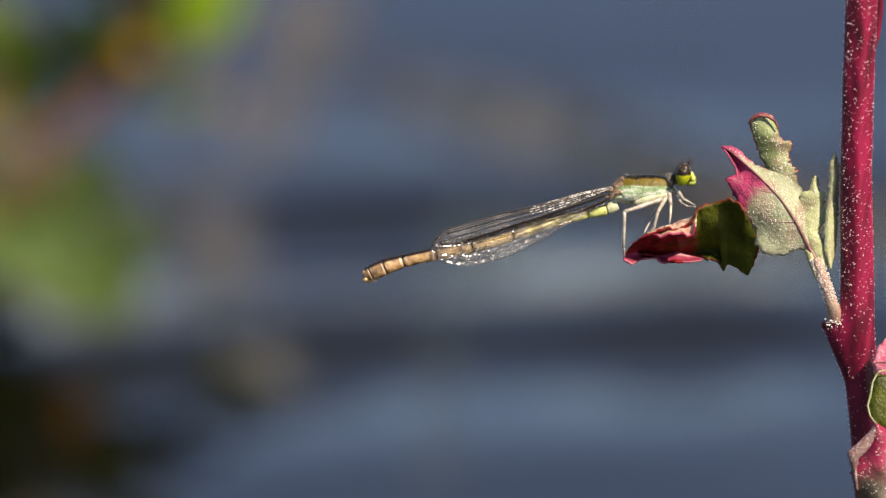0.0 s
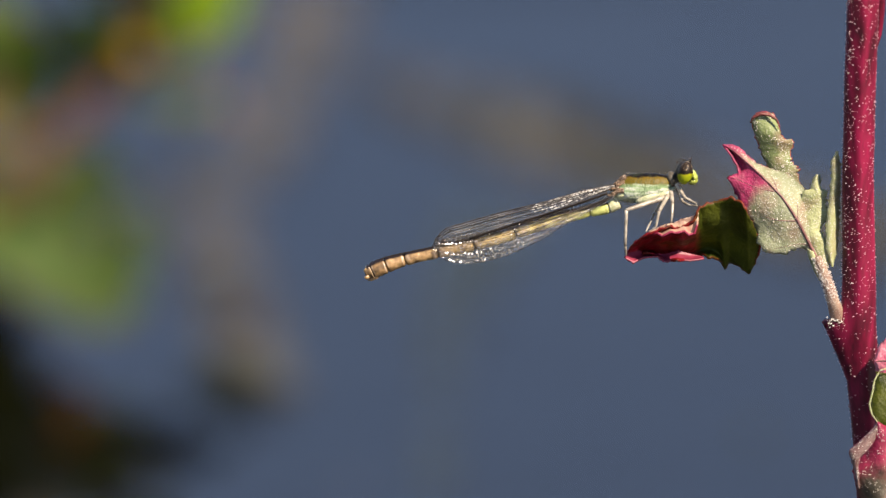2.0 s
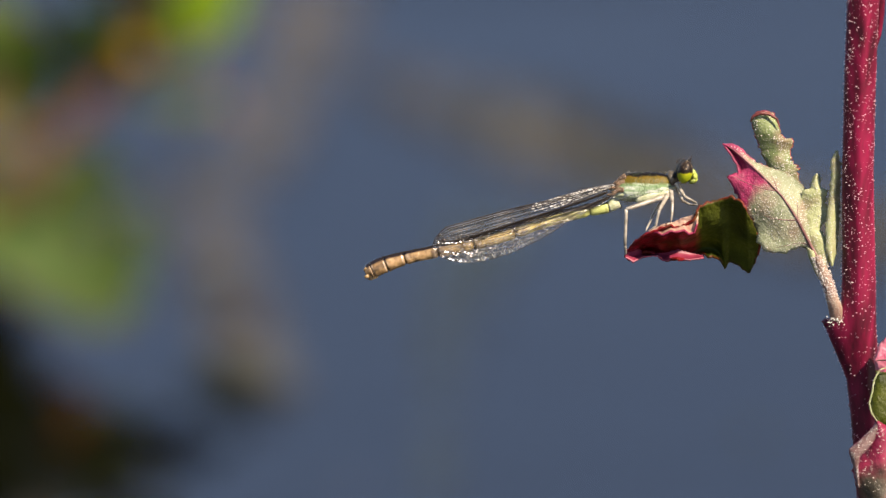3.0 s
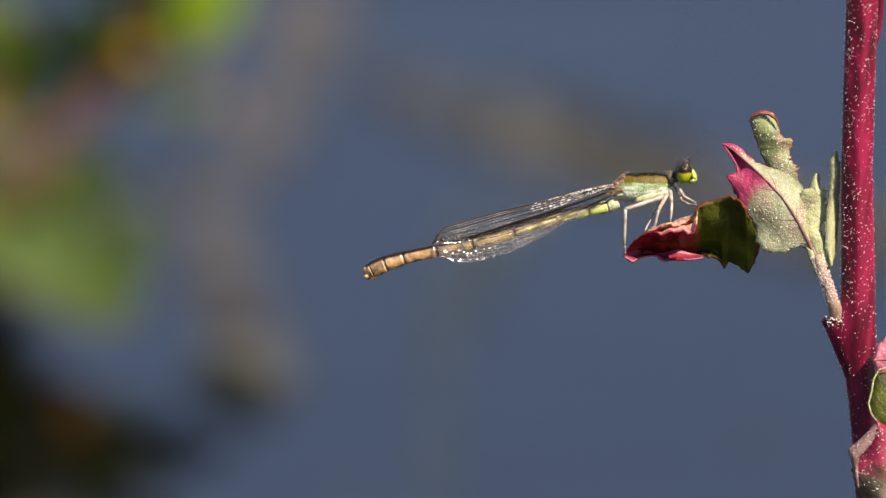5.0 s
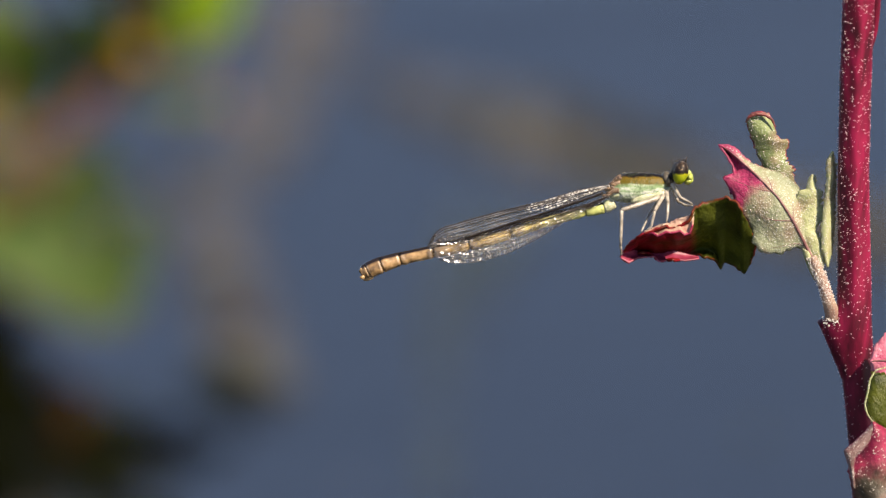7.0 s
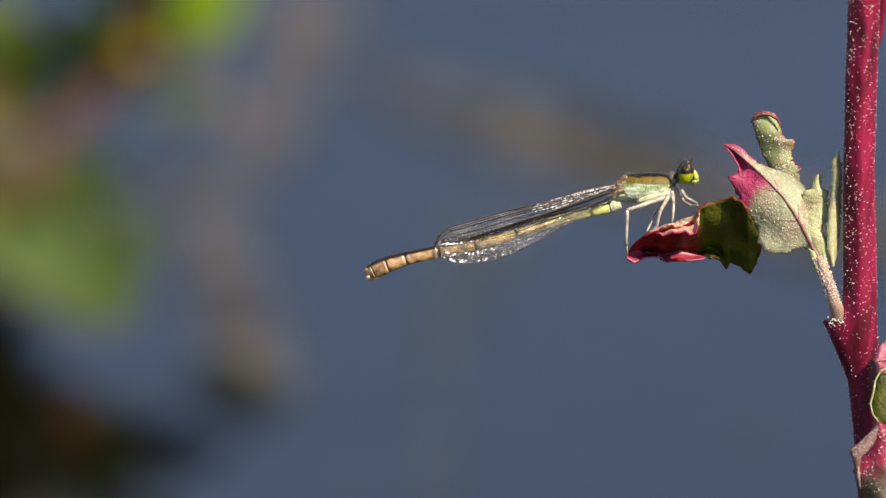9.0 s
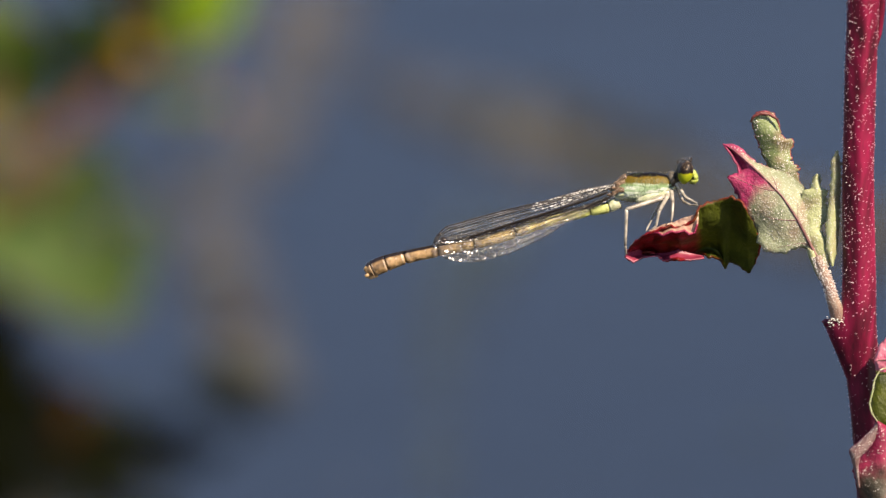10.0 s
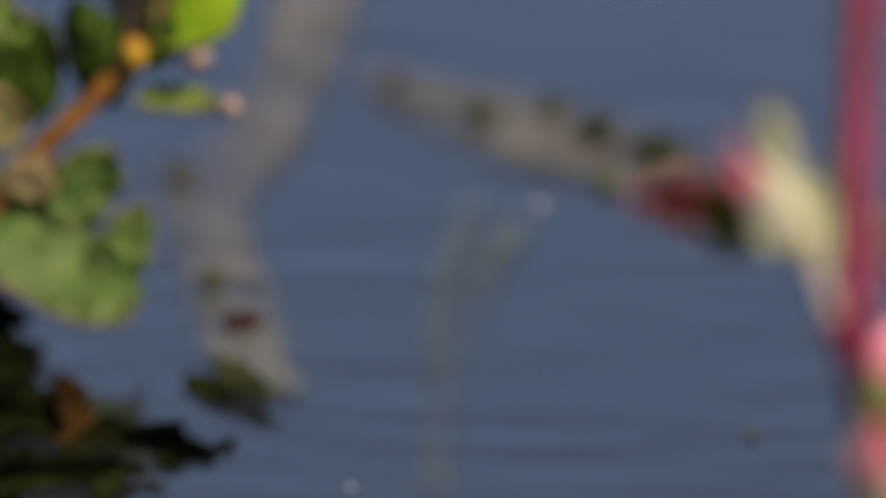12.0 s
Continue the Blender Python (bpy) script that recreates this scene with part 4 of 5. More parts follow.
tube(bm, [mm(-32.72, 20.84, 459), mm(-32.72, 25.14, 460), mm(-33.56, 31.71, 461), mm(-32.48, 41.86, 461)], [1.1, 0.9, 0.8, 0.4], 12, rings=24)
part("shoot", bm, m_simple("painted_shade_shoot", (0.018, 0.0072, 0.0024), (0.042, 0.018, 0.0048), 300, 0.7), water_plant, "upper shoot with shade painted into its brown")
part("stem_node", ball(bmesh.new(), mm(-32.66, 20.66, 457), (1.6, 1.7, 1.4), 20, 16, 0.3), BUD_Y, water_plant, "yellow stem node")
part("bud", ball(bmesh.new(), mm(-26.04, 20.12, 458), (1.7, 1.3, 1.4), 20, 16, 0.25), BUD_P, water_plant, "pinkish bud")
part("bud", ball(bmesh.new(), mm(-22.63, 15.05, 458), (1.3, 1.1, 1.2), -10, 16, 0.25), BUD_P, water_plant, "pinkish bud")
OLIVE_Y = m_bg_leaf("olive_yellow_leaf", (0.042, 0.066, 0.011), (0.078, 0.104, 0.022), gloss=0.1)
far_leaf([(-32.78, 16.18), (-30.10, 17.38), (-25.92, 17.14), (-23.05, 15.35)], [(-32.78, 15.59), (-30.10, 14.63), (-25.92, 14.51), (-23.05, 14.75)], OLIVE_Y, "narrow olive leaf", lambda s, c: 460 - 2 * c, seed=2)
far_leaf([(-29.80, 21.80), (-29.38, 26.33), (-27.11, 31.11), (-21.44, 30.51), (-21.50, 25.26)], [(-29.80, 21.32), (-27.83, 21.32), (-25.02, 21.56), (-22.45, 23.05), (-21.50, 25.26)], GREEN_B, "bright lime young leaf", lambda s, c: 459 - 3 * c, 0.6, 3)
far_leaf([(-34.57, 14.99), (-37.86, 15.70), (-39.77, 19.77), (-40.37, 23.95), (-39.35, 26.57), (-37.86, 26.21)], [(-32.48, 18.57), (-32.25, 22.75), (-33.56, 25.02), (-35.47, 24.66), (-36.96, 25.62), (-37.86, 26.21)], GREEN_C, "leaf with shade painted into its dark green", None, 0.8, 4)
far_leaf([(-32.48, 19.65), (-31.59, 23.35), (-30.10, 25.14), (-27.59, 23.35)], [(-31.89, 19.17), (-29.50, 19.29), (-27.71, 20.96), (-27.59, 23.35)], GREEN_C, "leaf with shade painted into its dark green", lambda s, c: 457 + c * c, 0.5, 5)
far_leaf([(-32.13, 20.36), (-32.25, 23.35), (-31.77, 26.33), (-31.89, 29.92), (-30.10, 32.90)], [(-31.17, 20.36), (-29.14, 22.15), (-28.60, 25.14), (-29.14, 29.32), (-30.10, 32.90)], m_bg_leaf("brown_olive_leaf", (0.0096, 0.0108, 0.0012), (0.03, 0.0288, 0.0036), through=0.1, gloss=0.1), "dark brownish-olive leaf", lambda s, c: 457 + c * c, 0.6, 16)
far_leaf([(-33.38, 22.15), (-35.47, 26.33), (-36.66, 31.11), (-34.28, 34.69)], [(-32.48, 22.15), (-31.17, 26.33), (-31.17, 31.11), (-34.28, 34.69)], m_bg_leaf("olive_leaf", (0.024, 0.027, 0.0036), (0.054, 0.054, 0.0072)), "olive-brown leaf", lambda s, c: 462 + c * c, 0.8, 6)
far_leaf([(-51.59, 20.96), (-50.40, 26.33), (-46.82, 27.53), (-43.53, 23.95)], [(-51.59, 20.36), (-48.01, 20.96), (-44.43, 21.56), (-43.53, 23.95)], m_bg_leaf("mid_leaf", (0.036, 0.09, 0.0072), (0.072, 0.138, 0.018)), "light green leaf", lambda s, c: 457 + c, 0.8, 7)
far_leaf([(-52.19, 17.38), (-48.61, 22.15), (-44.43, 25.14), (-41.32, 23.95), (-40.13, 20.36)], [(-52.19, 13.20), (-47.41, 12.90), (-43.53, 13.08), (-40.96, 14.99), (-40.13, 20.36)], GREEN_C, "leaf with shade painted into its dark green", lambda s, c: 463 + c, 1.0, 8)
far_leaf([(-53.38, 12.00), (-50.40, 16.78), (-46.82, 17.38), (-43.83, 14.39)], [(-53.38, 10.81), (-49.20, 9.61), (-45.02, 10.51), (-43.83, 14.39)], m_bg_leaf("tan_leaf", (0.090, 0.088, 0.030), (0.160, 0.132, 0.068), gloss=0.08), "yellowing tan leaf", lambda s, c: 462 + c, 1.0, 9)
far_leaf([(-55.18, 6.63), (-50.40, 9.02), (-44.43, 8.42), (-40.25, 4.84), (-36.07, 0.66), (-32.48, -1.73), (-31.89, -5.31)],
         [(-55.18, 1.25), (-51.59, -2.33), (-46.82, -3.52), (-42.64, -6.39), (-37.86, -8.18), (-33.68, -8.00), (-31.89, -5.31)], GREEN_A, "broad crinkled green leaf with a buff rim", lambda s, c: 460 - 4 * c, 2.5, 10)
far_leaf([(-41.44, 2.45), (-42.04, 7.23), (-39.05, 10.69), (-35.17, 11.11), (-33.98, 8.42)], [(-39.65, 1.25), (-36.66, 2.45), (-34.87, 5.43), (-33.56, 6.63), (-33.98, 8.42)], GREEN_A, "crinkled green leaf lobe", lambda s, c: 461.5 + c, 1.4, 11)
far_leaf([(-37.26, -1.73), (-36.37, 1.25), (-34.57, 3.94), (-31.59, 5.14), (-30.93, 3.34)], [(-35.47, -3.52), (-33.08, -3.52), (-31.17, -1.73), (-30.57, 1.25), (-30.93, 3.34)], GREEN_A, "crinkled green leaf lobe", lambda s, c: 460.5 + c, 1.4, 12)
far_leaf([(-46.82, 6.63), (-45.62, 9.32), (-43.23, 10.51), (-40.25, 9.02)], [(-46.22, 5.43), (-43.23, 4.84), (-41.14, 6.03), (-40.25, 9.02)], m_bg_leaf("buff_leaf", (0.050, 0.050, 0.018), (0.120, 0.088, 0.044), gloss=0.08), "buff withered leaf", lambda s, c: 459 + c, 1.2, 13)

# ---- floating and sunken things ----
def m_dark_reflection():
    """The water plant's dark reflection as a colour: black with olive and brown threads in it."""
    a = Mat("dark_reflection", 0.9)
    a.p.inputs["Specular IOR Level"].default_value = 0.0
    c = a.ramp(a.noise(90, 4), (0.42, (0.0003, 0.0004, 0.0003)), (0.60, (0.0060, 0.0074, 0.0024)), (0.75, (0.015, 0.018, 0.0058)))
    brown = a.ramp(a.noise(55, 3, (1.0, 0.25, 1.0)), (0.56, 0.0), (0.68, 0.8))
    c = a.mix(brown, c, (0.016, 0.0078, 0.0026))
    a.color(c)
    a.bump(a.noise(210), 0.8, 0.002)
    return a.m


DARK_REFLECTION = m_dark_reflection()


def raft(name, left, right, material, lift, n=44, m=14, rough=0.003, seed=0, step=0.0, grain=1.0, holes=9.0):
    """A thin uneven sheet between two lines of world points, given level z."""
    bm = bmesh.new()
    layer = bm.verts.layers.float.new("blush")
    a, b = resample(left, n), resample(right, n)
    rows = []
    for i in range(n):
        row = []
        for j in range(m + 1):
            p = Vector(a[i] * (1 - j / m) + b[i] * j / m)
            k = noise.noise(Vector((p.x * 160 * grain + seed, p.y * 60 * grain, 0)))
            p.z += lift + rough * k
            if step:
                p.y += step * 0.5 * noise.noise(Vector((p.x * 300, p.y * 90, seed + 5)))
                p.x += step * 0.6 * noise.noise(Vector((p.x * 40, p.y * 230, seed + 9)))
            v = bm.verts.new(p)
            v[layer] = max(abs(2 * j / m - 1), 1 - i / (n - 1) * 4, 1 - (1 - i / (n - 1)) * 8)
            row.append(v)
        rows.append(row)
    for r, q in zip(rows, rows[1:]):
        for j in range(m):
            k = noise.noise(Vector((r[j].co.x * 75 + seed, r[j].co.y * 42, 3.0))) + 0.4 * noise.noise(Vector((r[j].co.x * 300, r[j].co.y * 120, seed)))
            if k < holes:
                bm.faces.new((r[j], r[j + 1], q[j + 1], q[j]))
    bmesh.ops.delete(bm, geom=[v for v in bm.verts if not v.link_faces], context="VERTS")
    return bm


# sheets laid on the water, added in place of the plant's dark reflection
debris = thing("painted_reflection", Vector((-0.0421, 1.8390, 0)), Matrix(), "dark sheets standing in for the reflection of the water plant", "debris")
bm = raft("reflection_sheet", [(-0.0511, 1.9173, 0), (-0.0486, 1.9138, 0), (-0.0468, 1.9099, 0), (-0.0453, 1.9011, 0), (-0.0438, 1.8925, 0), (-0.0418, 1.8848, 0), (-0.0405, 1.8780, 0), (-0.0394, 1.8718, 0), (-0.0374, 1.8669, 0), (-0.0350, 1.8612, 0), (-0.0319, 1.8559, 0)],
          [(-0.0493, 1.8444, 0), (-0.0469, 1.8455, 0), (-0.0453, 1.8463, 0), (-0.0441, 1.8476, 0), (-0.0428, 1.8472, 0), (-0.0410, 1.8450, 0), (-0.0398, 1.8444, 0), (-0.0389, 1.8450, 0), (-0.0370, 1.8463, 0), (-0.0347, 1.8485, 0), (-0.0319, 1.8524, 0)], DARK_REFLECTION, 0.0012, 90, 40, 0.0008, 1, 0.006, 1.0, 0.26)
part("reflection_sheet", bm, DARK_REFLECTION, debris, "black sheet for the plant reflection", thick=0.0006)
bm = raft("reflection_sheet", [(-0.0493, 1.8463, 0), (-0.0464, 1.8450, 0), (-0.0434, 1.8444, 0), (-0.0405, 1.8463, 0), (-0.0376, 1.8476, 0), (-0.0347, 1.8466, 0), (-0.0320, 1.8411, 0), (-0.0293, 1.8364, 0), (-0.0263, 1.8330, 0)],
          [(-0.0486, 1.8198, 0), (-0.0458, 1.8198, 0), (-0.0429, 1.8198, 0), (-0.0400, 1.8198, 0), (-0.0371, 1.8198, 0), (-0.0342, 1.8198, 0), (-0.0314, 1.8198, 0), (-0.0285, 1.8198, 0), (-0.0253, 1.8198, 0)], DARK_REFLECTION, 0.0008, 90, 30, 0.0008, 8, 0.008, 1.0, -0.20)
part("reflection_sheet", bm, DARK_REFLECTION, debris, "ragged olive edge of the dark reflection", thick=0.0006)
# a brown streak of the same reflection, made as a sheet on top
BROWN = m_simple("brown_reflection", (0.004, 0.0022, 0.0008), (0.020, 0.0105, 0.0034), 90, 0.8, Specular_IOR_Level=0.0)
bm = raft("stalk", [(-0.0411, 1.8696, 0), (-0.0407, 1.8607, 0), (-0.0402, 1.8520, 0), (-0.0396, 1.8444, 0)], [(-0.0394, 1.8707, 0), (-0.0378, 1.8618, 0), (-0.0369, 1.8531, 0), (-0.0370, 1.8450, 0)], BROWN, 0.0030, 40, 12, 0.0008, 5, 0.003, 1.0, 0.30)
part("stalk", bm, BROWN, debris, "brown streak of the dark reflection", thick=0.0004)
# the first two strips copy the fingers where ripples break the reflection
bm = raft("ragged_strip", [(-0.0359, 1.8634, 0), (-0.0335, 1.8603, 0), (-0.0311, 1.8599, 0), (-0.0294, 1.8625, 0), (-0.0270, 1.8625, 0), (-0.0264, 1.8559, 0), (-0.0246, 1.8524, 0), (-0.0224, 1.8555, 0)], [(-0.0357, 1.8553, 0), (-0.0333, 1.8529, 0), (-0.0310, 1.8524, 0), (-0.0292, 1.8515, 0), (-0.0269, 1.8498, 0), (-0.0260, 1.8485, 0), (-0.0242, 1.8463, 0), (-0.0224, 1.8520, 0)], DARK_REFLECTION, 0.0004, 46, 8, 0.0003, 2, 0.003)
part("ragged_strip", bm, DARK_REFLECTION, debris, "black ragged strip on the water", thick=0.0004)
bm = raft("ragged_strip", [(-0.0300, 1.8480, 0), (-0.0280, 1.8488, 0), (-0.0262, 1.8476, 0)], [(-0.0298, 1.8458, 0), (-0.0280, 1.8452, 0), (-0.0262, 1.8468, 0)], DARK_REFLECTION, 0.0005, 24, 6, 0.0003, 3, 0.004)
part("ragged_strip", bm, DARK_REFLECTION, debris, "black ragged strip on the water", thick=0.0004)
bm = raft("ragged_strip", [(-0.0271, 1.8807, 0), (-0.0258, 1.8818, 0), (-0.0240, 1.8789, 0), (-0.0222, 1.8745, 0)], [(-0.0270, 1.8767, 0), (-0.0257, 1.8714, 0), (-0.0239, 1.8696, 0), (-0.0221, 1.8696, 0)], DARK_REFLECTION, 0.0004, 30, 8, 0.0003, 6, 0.003)
part("ragged_strip", bm, DARK_REFLECTION, debris, "black ragged strip on the water", thick=0.0004)
bm = raft("ragged_strip", [(-0.0244, 1.8852, 0), (-0.0223, 1.8830, 0), (-0.0198, 1.8758, 0), (-0.0165, 1.8687, 0)], [(-0.0242, 1.8758, 0), (-0.0221, 1.8705, 0), (-0.0197, 1.8682, 0), (-0.0165, 1.8669, 0)], DARK_REFLECTION, 0.0014, 30, 8, 0.0003, 4, 0.004, 1.0, 0.45)
part("ragged_strip", bm, m_simple("olive_strip", (0.0060, 0.0072, 0.0034), (0.0240, 0.0270, 0.0130), 110, 0.8, Specular_IOR_Level=0.0), debris, "dark olive strip on the water", thick=0.0003)

def m_film(name, pale, dark, reach, cover):
    """A thin, half-rotted leaf that lets the water show through in patches; it darkens along its length where reach is given."""
    a = Mat(name, 0.9)
    a.p.inputs["Specular IOR Level"].default_value = 0.1
    n = a.noise(120, 4, (1.0, 0.5, 1.0))
    light = a.ramp(n, (0.3, tuple(0.7 * x for x in pale)), (0.7, tuple(1.25 * x for x in pale)))
    if reach:
        deep = a.ramp(n, (0.3, tuple(0.35 * x for x in dark)), (0.7, tuple(1.5 * x for x in dark)))
        far = a.math("ADD", a.math("MULTIPLY", a.axis(0), 1 / 0.062), a.math("MULTIPLY", a.math("SUBTRACT", n, 0.5), 0.25))
        worn = a.ramp(far, (0.0, 0.45), (0.4, 1.0))
        light = a.mix(a.ramp(far, (reach, 0.0), (reach + 0.22, 1.0)), light, deep)
    a.color(light)
    a.bump(a.noise(330), 0.5, 0.001)
    t = a.t.nodes.new("ShaderNodeBsdfTransparent")
    s = a.t.nodes.new("ShaderNodeMixShader")
    rim = a.ramp(a.math("ADD", a.attr("blush"), a.math("MULTIPLY", a.math("SUBTRACT", n, 0.5), 0.5)), (0.50, 1.0), (1.0, 0.0))
    body = a.ramp(a.noise(70, 4, (1.0, 0.35, 1.0)), (0.36, cover * 0.22), (0.60, cover))
    if reach:
        body = a.math("MULTIPLY", body, worn)
    a.link(a.math("MULTIPLY", rim, body), s.inputs[0])
    a.link(t.outputs[0], s.inputs[1])
    a.link(a.p.outputs[0], s.inputs[2])
    a.link(s.outputs[0], a.out.inputs["Surface"])
    return a.m


SILT = m_film("silted_leaf", (0.062, 0.063, 0.063), None, 0, 0.80)
SILT_TIP = m_film("algae_stained_leaf", (0.063, 0.066, 0.062), None, 0, 0.88)
SILT_B = m_film("stained_leaf", (0.049, 0.051, 0.048), (0.050, 0.047, 0.036), 0.30, 0.88)
STAIN = m_film("dark_stained_leaf", (0.048, 0.045, 0.034), None, 0, 0.88)
ALGA = m_film("algae_strand", (0.040, 0.058, 0.056), None, 0, 0.55)


def sunken(name, label, left, right, material, seed, category="leaf", tip=None, at=0, tip_label=""):
    """A blade that lies in the water between two lines; from the point at on, its tip is of another look."""
    ob = thing(name, Vector(left[0]), Matrix(), label, category)
    end = at + 1 if tip else len(left)
    part("blade", raft("blade", left[:end], right[:end], material, 0.0006, 90, 22, 0.0002, seed, 0.0015, 1.3), material, ob)
    if tip:
        part("leaf_tip", raft("leaf_tip", left[at:], right[at:], tip, 0.0008, 50, 22, 0.0002, seed + 3, 0.0015, 1.3), tip, ob, tip_label)
    return ob


sunken("dead_leaf", "long dead leaf blade awash in the pond, coated in grey silt",
       [(-0.0197, 2.0584, 0), (-0.0212, 2.0168, 0), (-0.0255, 1.9829, 0), (-0.0323, 1.9670, 0), (-0.0322, 1.9429, 0), (-0.0285, 1.9148, 0), (-0.0259, 1.8874, 0), (-0.0200, 1.8735, 0)],
       [(-0.0070, 2.0584, 0), (-0.0105, 2.0117, 0), (-0.0158, 1.9694, 0), (-0.0204, 1.9477, 0), (-0.0196, 1.9334, 0), (-0.0171, 1.9124, 0), (-0.0158, 1.8919, 0), (-0.0139, 1.8692, 0)], SILT, 1, "leaf", SILT_TIP, 5, "paler, algae-stained leaf tip")
sunken("dead_leaf", "brown dead leaf blade awash in the pond with dark stains",
       [(-0.0111, 2.0193, 0), (0.0010, 2.0066, 0), (0.0104, 2.0003, 0), (0.0198, 1.9891, 0), (0.0290, 1.9767, 0), (0.0393, 1.9597, 0), (0.0526, 1.9477, 0)],
       [(-0.0110, 2.0041, 0), (-0.0015, 1.9767, 0), (0.0072, 1.9645, 0), (0.0164, 1.9549, 0), (0.0285, 1.9382, 0), (0.0387, 1.9264, 0), (0.0516, 1.9101, 0)], SILT_B, 2, "leaf", STAIN, 4, "brown, darkly stained leaf end")
algae = sunken("algae_strand", "faint grey-green strand of algae lying on the water",
       [(0.0071, 1.9525, 0), (0.0019, 1.9264, 0), (-0.0022, 1.8919, 0), (-0.0034, 1.8304, 0)], [(0.0111, 1.9477, 0), (0.0061, 1.9124, 0), (0.0023, 1.8829, 0), (0.0014, 1.8304, 0)], ALGA, 3, "algae")
branch = raft("branch", [(0.0017, 1.9565, 0), (-0.0010, 1.9260, 0), (-0.0029, 1.8880, 0)], [(0.0059, 1.9565, 0), (0.0022, 1.9260, 0), (0.0010, 1.8880, 0)], ALGA, 0.0011, 60, 16, 0.0002, 7, 0.0015, 1.3)
part("branch", branch, ALGA, algae)

SPOT = m_simple("dark_spot", (0.006, 0.0072, 0.006), (0.018, 0.021, 0.012), 300, 0.9, Specular_IOR_Level=0.0)
OLIVE = m_simple("olive_speck", (0.0132, 0.0144, 0.009), (0.03, 0.0312, 0.0192), 300, 0.9, Specular_IOR_Level=0.0)
MOSS = m_simple("moss_speck", (0.021, 0.0276, 0.0096), (0.042, 0.051, 0.018), 300, 0.9, Specular_IOR_Level=0.0)
MAROON = m_simple("maroon_speck", (0.0096, 0.0048, 0.0042), (0.0216, 0.0096, 0.0078), 300, 0.9, Specular_IOR_Level=0.0)
for spot, rx, ry, ma, label in (((0.0172, 1.9812, 0.0012), 2.0, 6.0, SPOT, "black floating leaf scrap"), ((0.0044, 1.9879, 0.0012), 1.7, 5.0, OLIVE, "olive floating leaf scrap"),
                                ((0.0123, 1.9904, 0.0012), 1.5, 4.0, OLIVE, "olive floating leaf scrap"), ((0.0178, 1.9596, 0.0008), 1.1, 3.2, MOSS, "bright moss-green floating leaf scrap"),
                                ((-0.0212, 1.8998, 0.0012), 2.2, 4.0, MAROON, "dark maroon floating leaf scrap"), ((-0.0247, 1.9166, 0.0012), 1.6, 4.0, OLIVE, "olive floating leaf scrap"),
                                ((0.0236, 1.9714, 0.0012), 2.4, 6.0, SPOT, "black floating leaf scrap"), ((-0.0287, 1.9621, 0.0012), 1.6, 4.0, OLIVE, "olive floating leaf scrap"),
                                ((0.0321, 1.8580, 0.0004), 0.6, 1.4, MOSS, "bright moss-green floating leaf scrap"),
                                ((-0.0053, 2.0012, 0.0012), 1.0, 3.0, MAROON, "dark maroon floating leaf scrap")):
    ob = thing("leaf_scrap", Vector(spot), Matrix(), label, "leaf scrap", "floating leaf scraps")
    bm = bmesh.new()
    made = bmesh.ops.create_uvsphere(bm, u_segments=18, v_segments=8, radius=1.0)["verts"]
    for v in made:
        k = 1 + 0.5 * noise.noise(v.co * 1.7 + Vector(spot) * 90)
        v.co = Vector(spot) + Vector((v.co.x * rx * k, v.co.y * ry * k, v.co.z * 0.12)) * 0.001
    part("scrap", bm, ma, ob)
FOAM = m_simple("foam_bubble", (0.102, 0.108, 0.111), (0.162, 0.168, 0.168), 400, 0.6, Specular_IOR_Level=0.2)
for spot, r in (((0.0105, 1.9515, 0), 0.7), ((-0.0095, 1.8385, 0), 0.4)):
    ob = thing("bubble", Vector(spot), Matrix(), "tiny white foam bubble on the water", "bubble", "bubbles")
    part("dome", ball(bmesh.new(), Vector(spot), (r, r * 0.7, r), 0, 14), FOAM, ob)

# ---- splash drops ----
DROP = m_drop()
drops = []
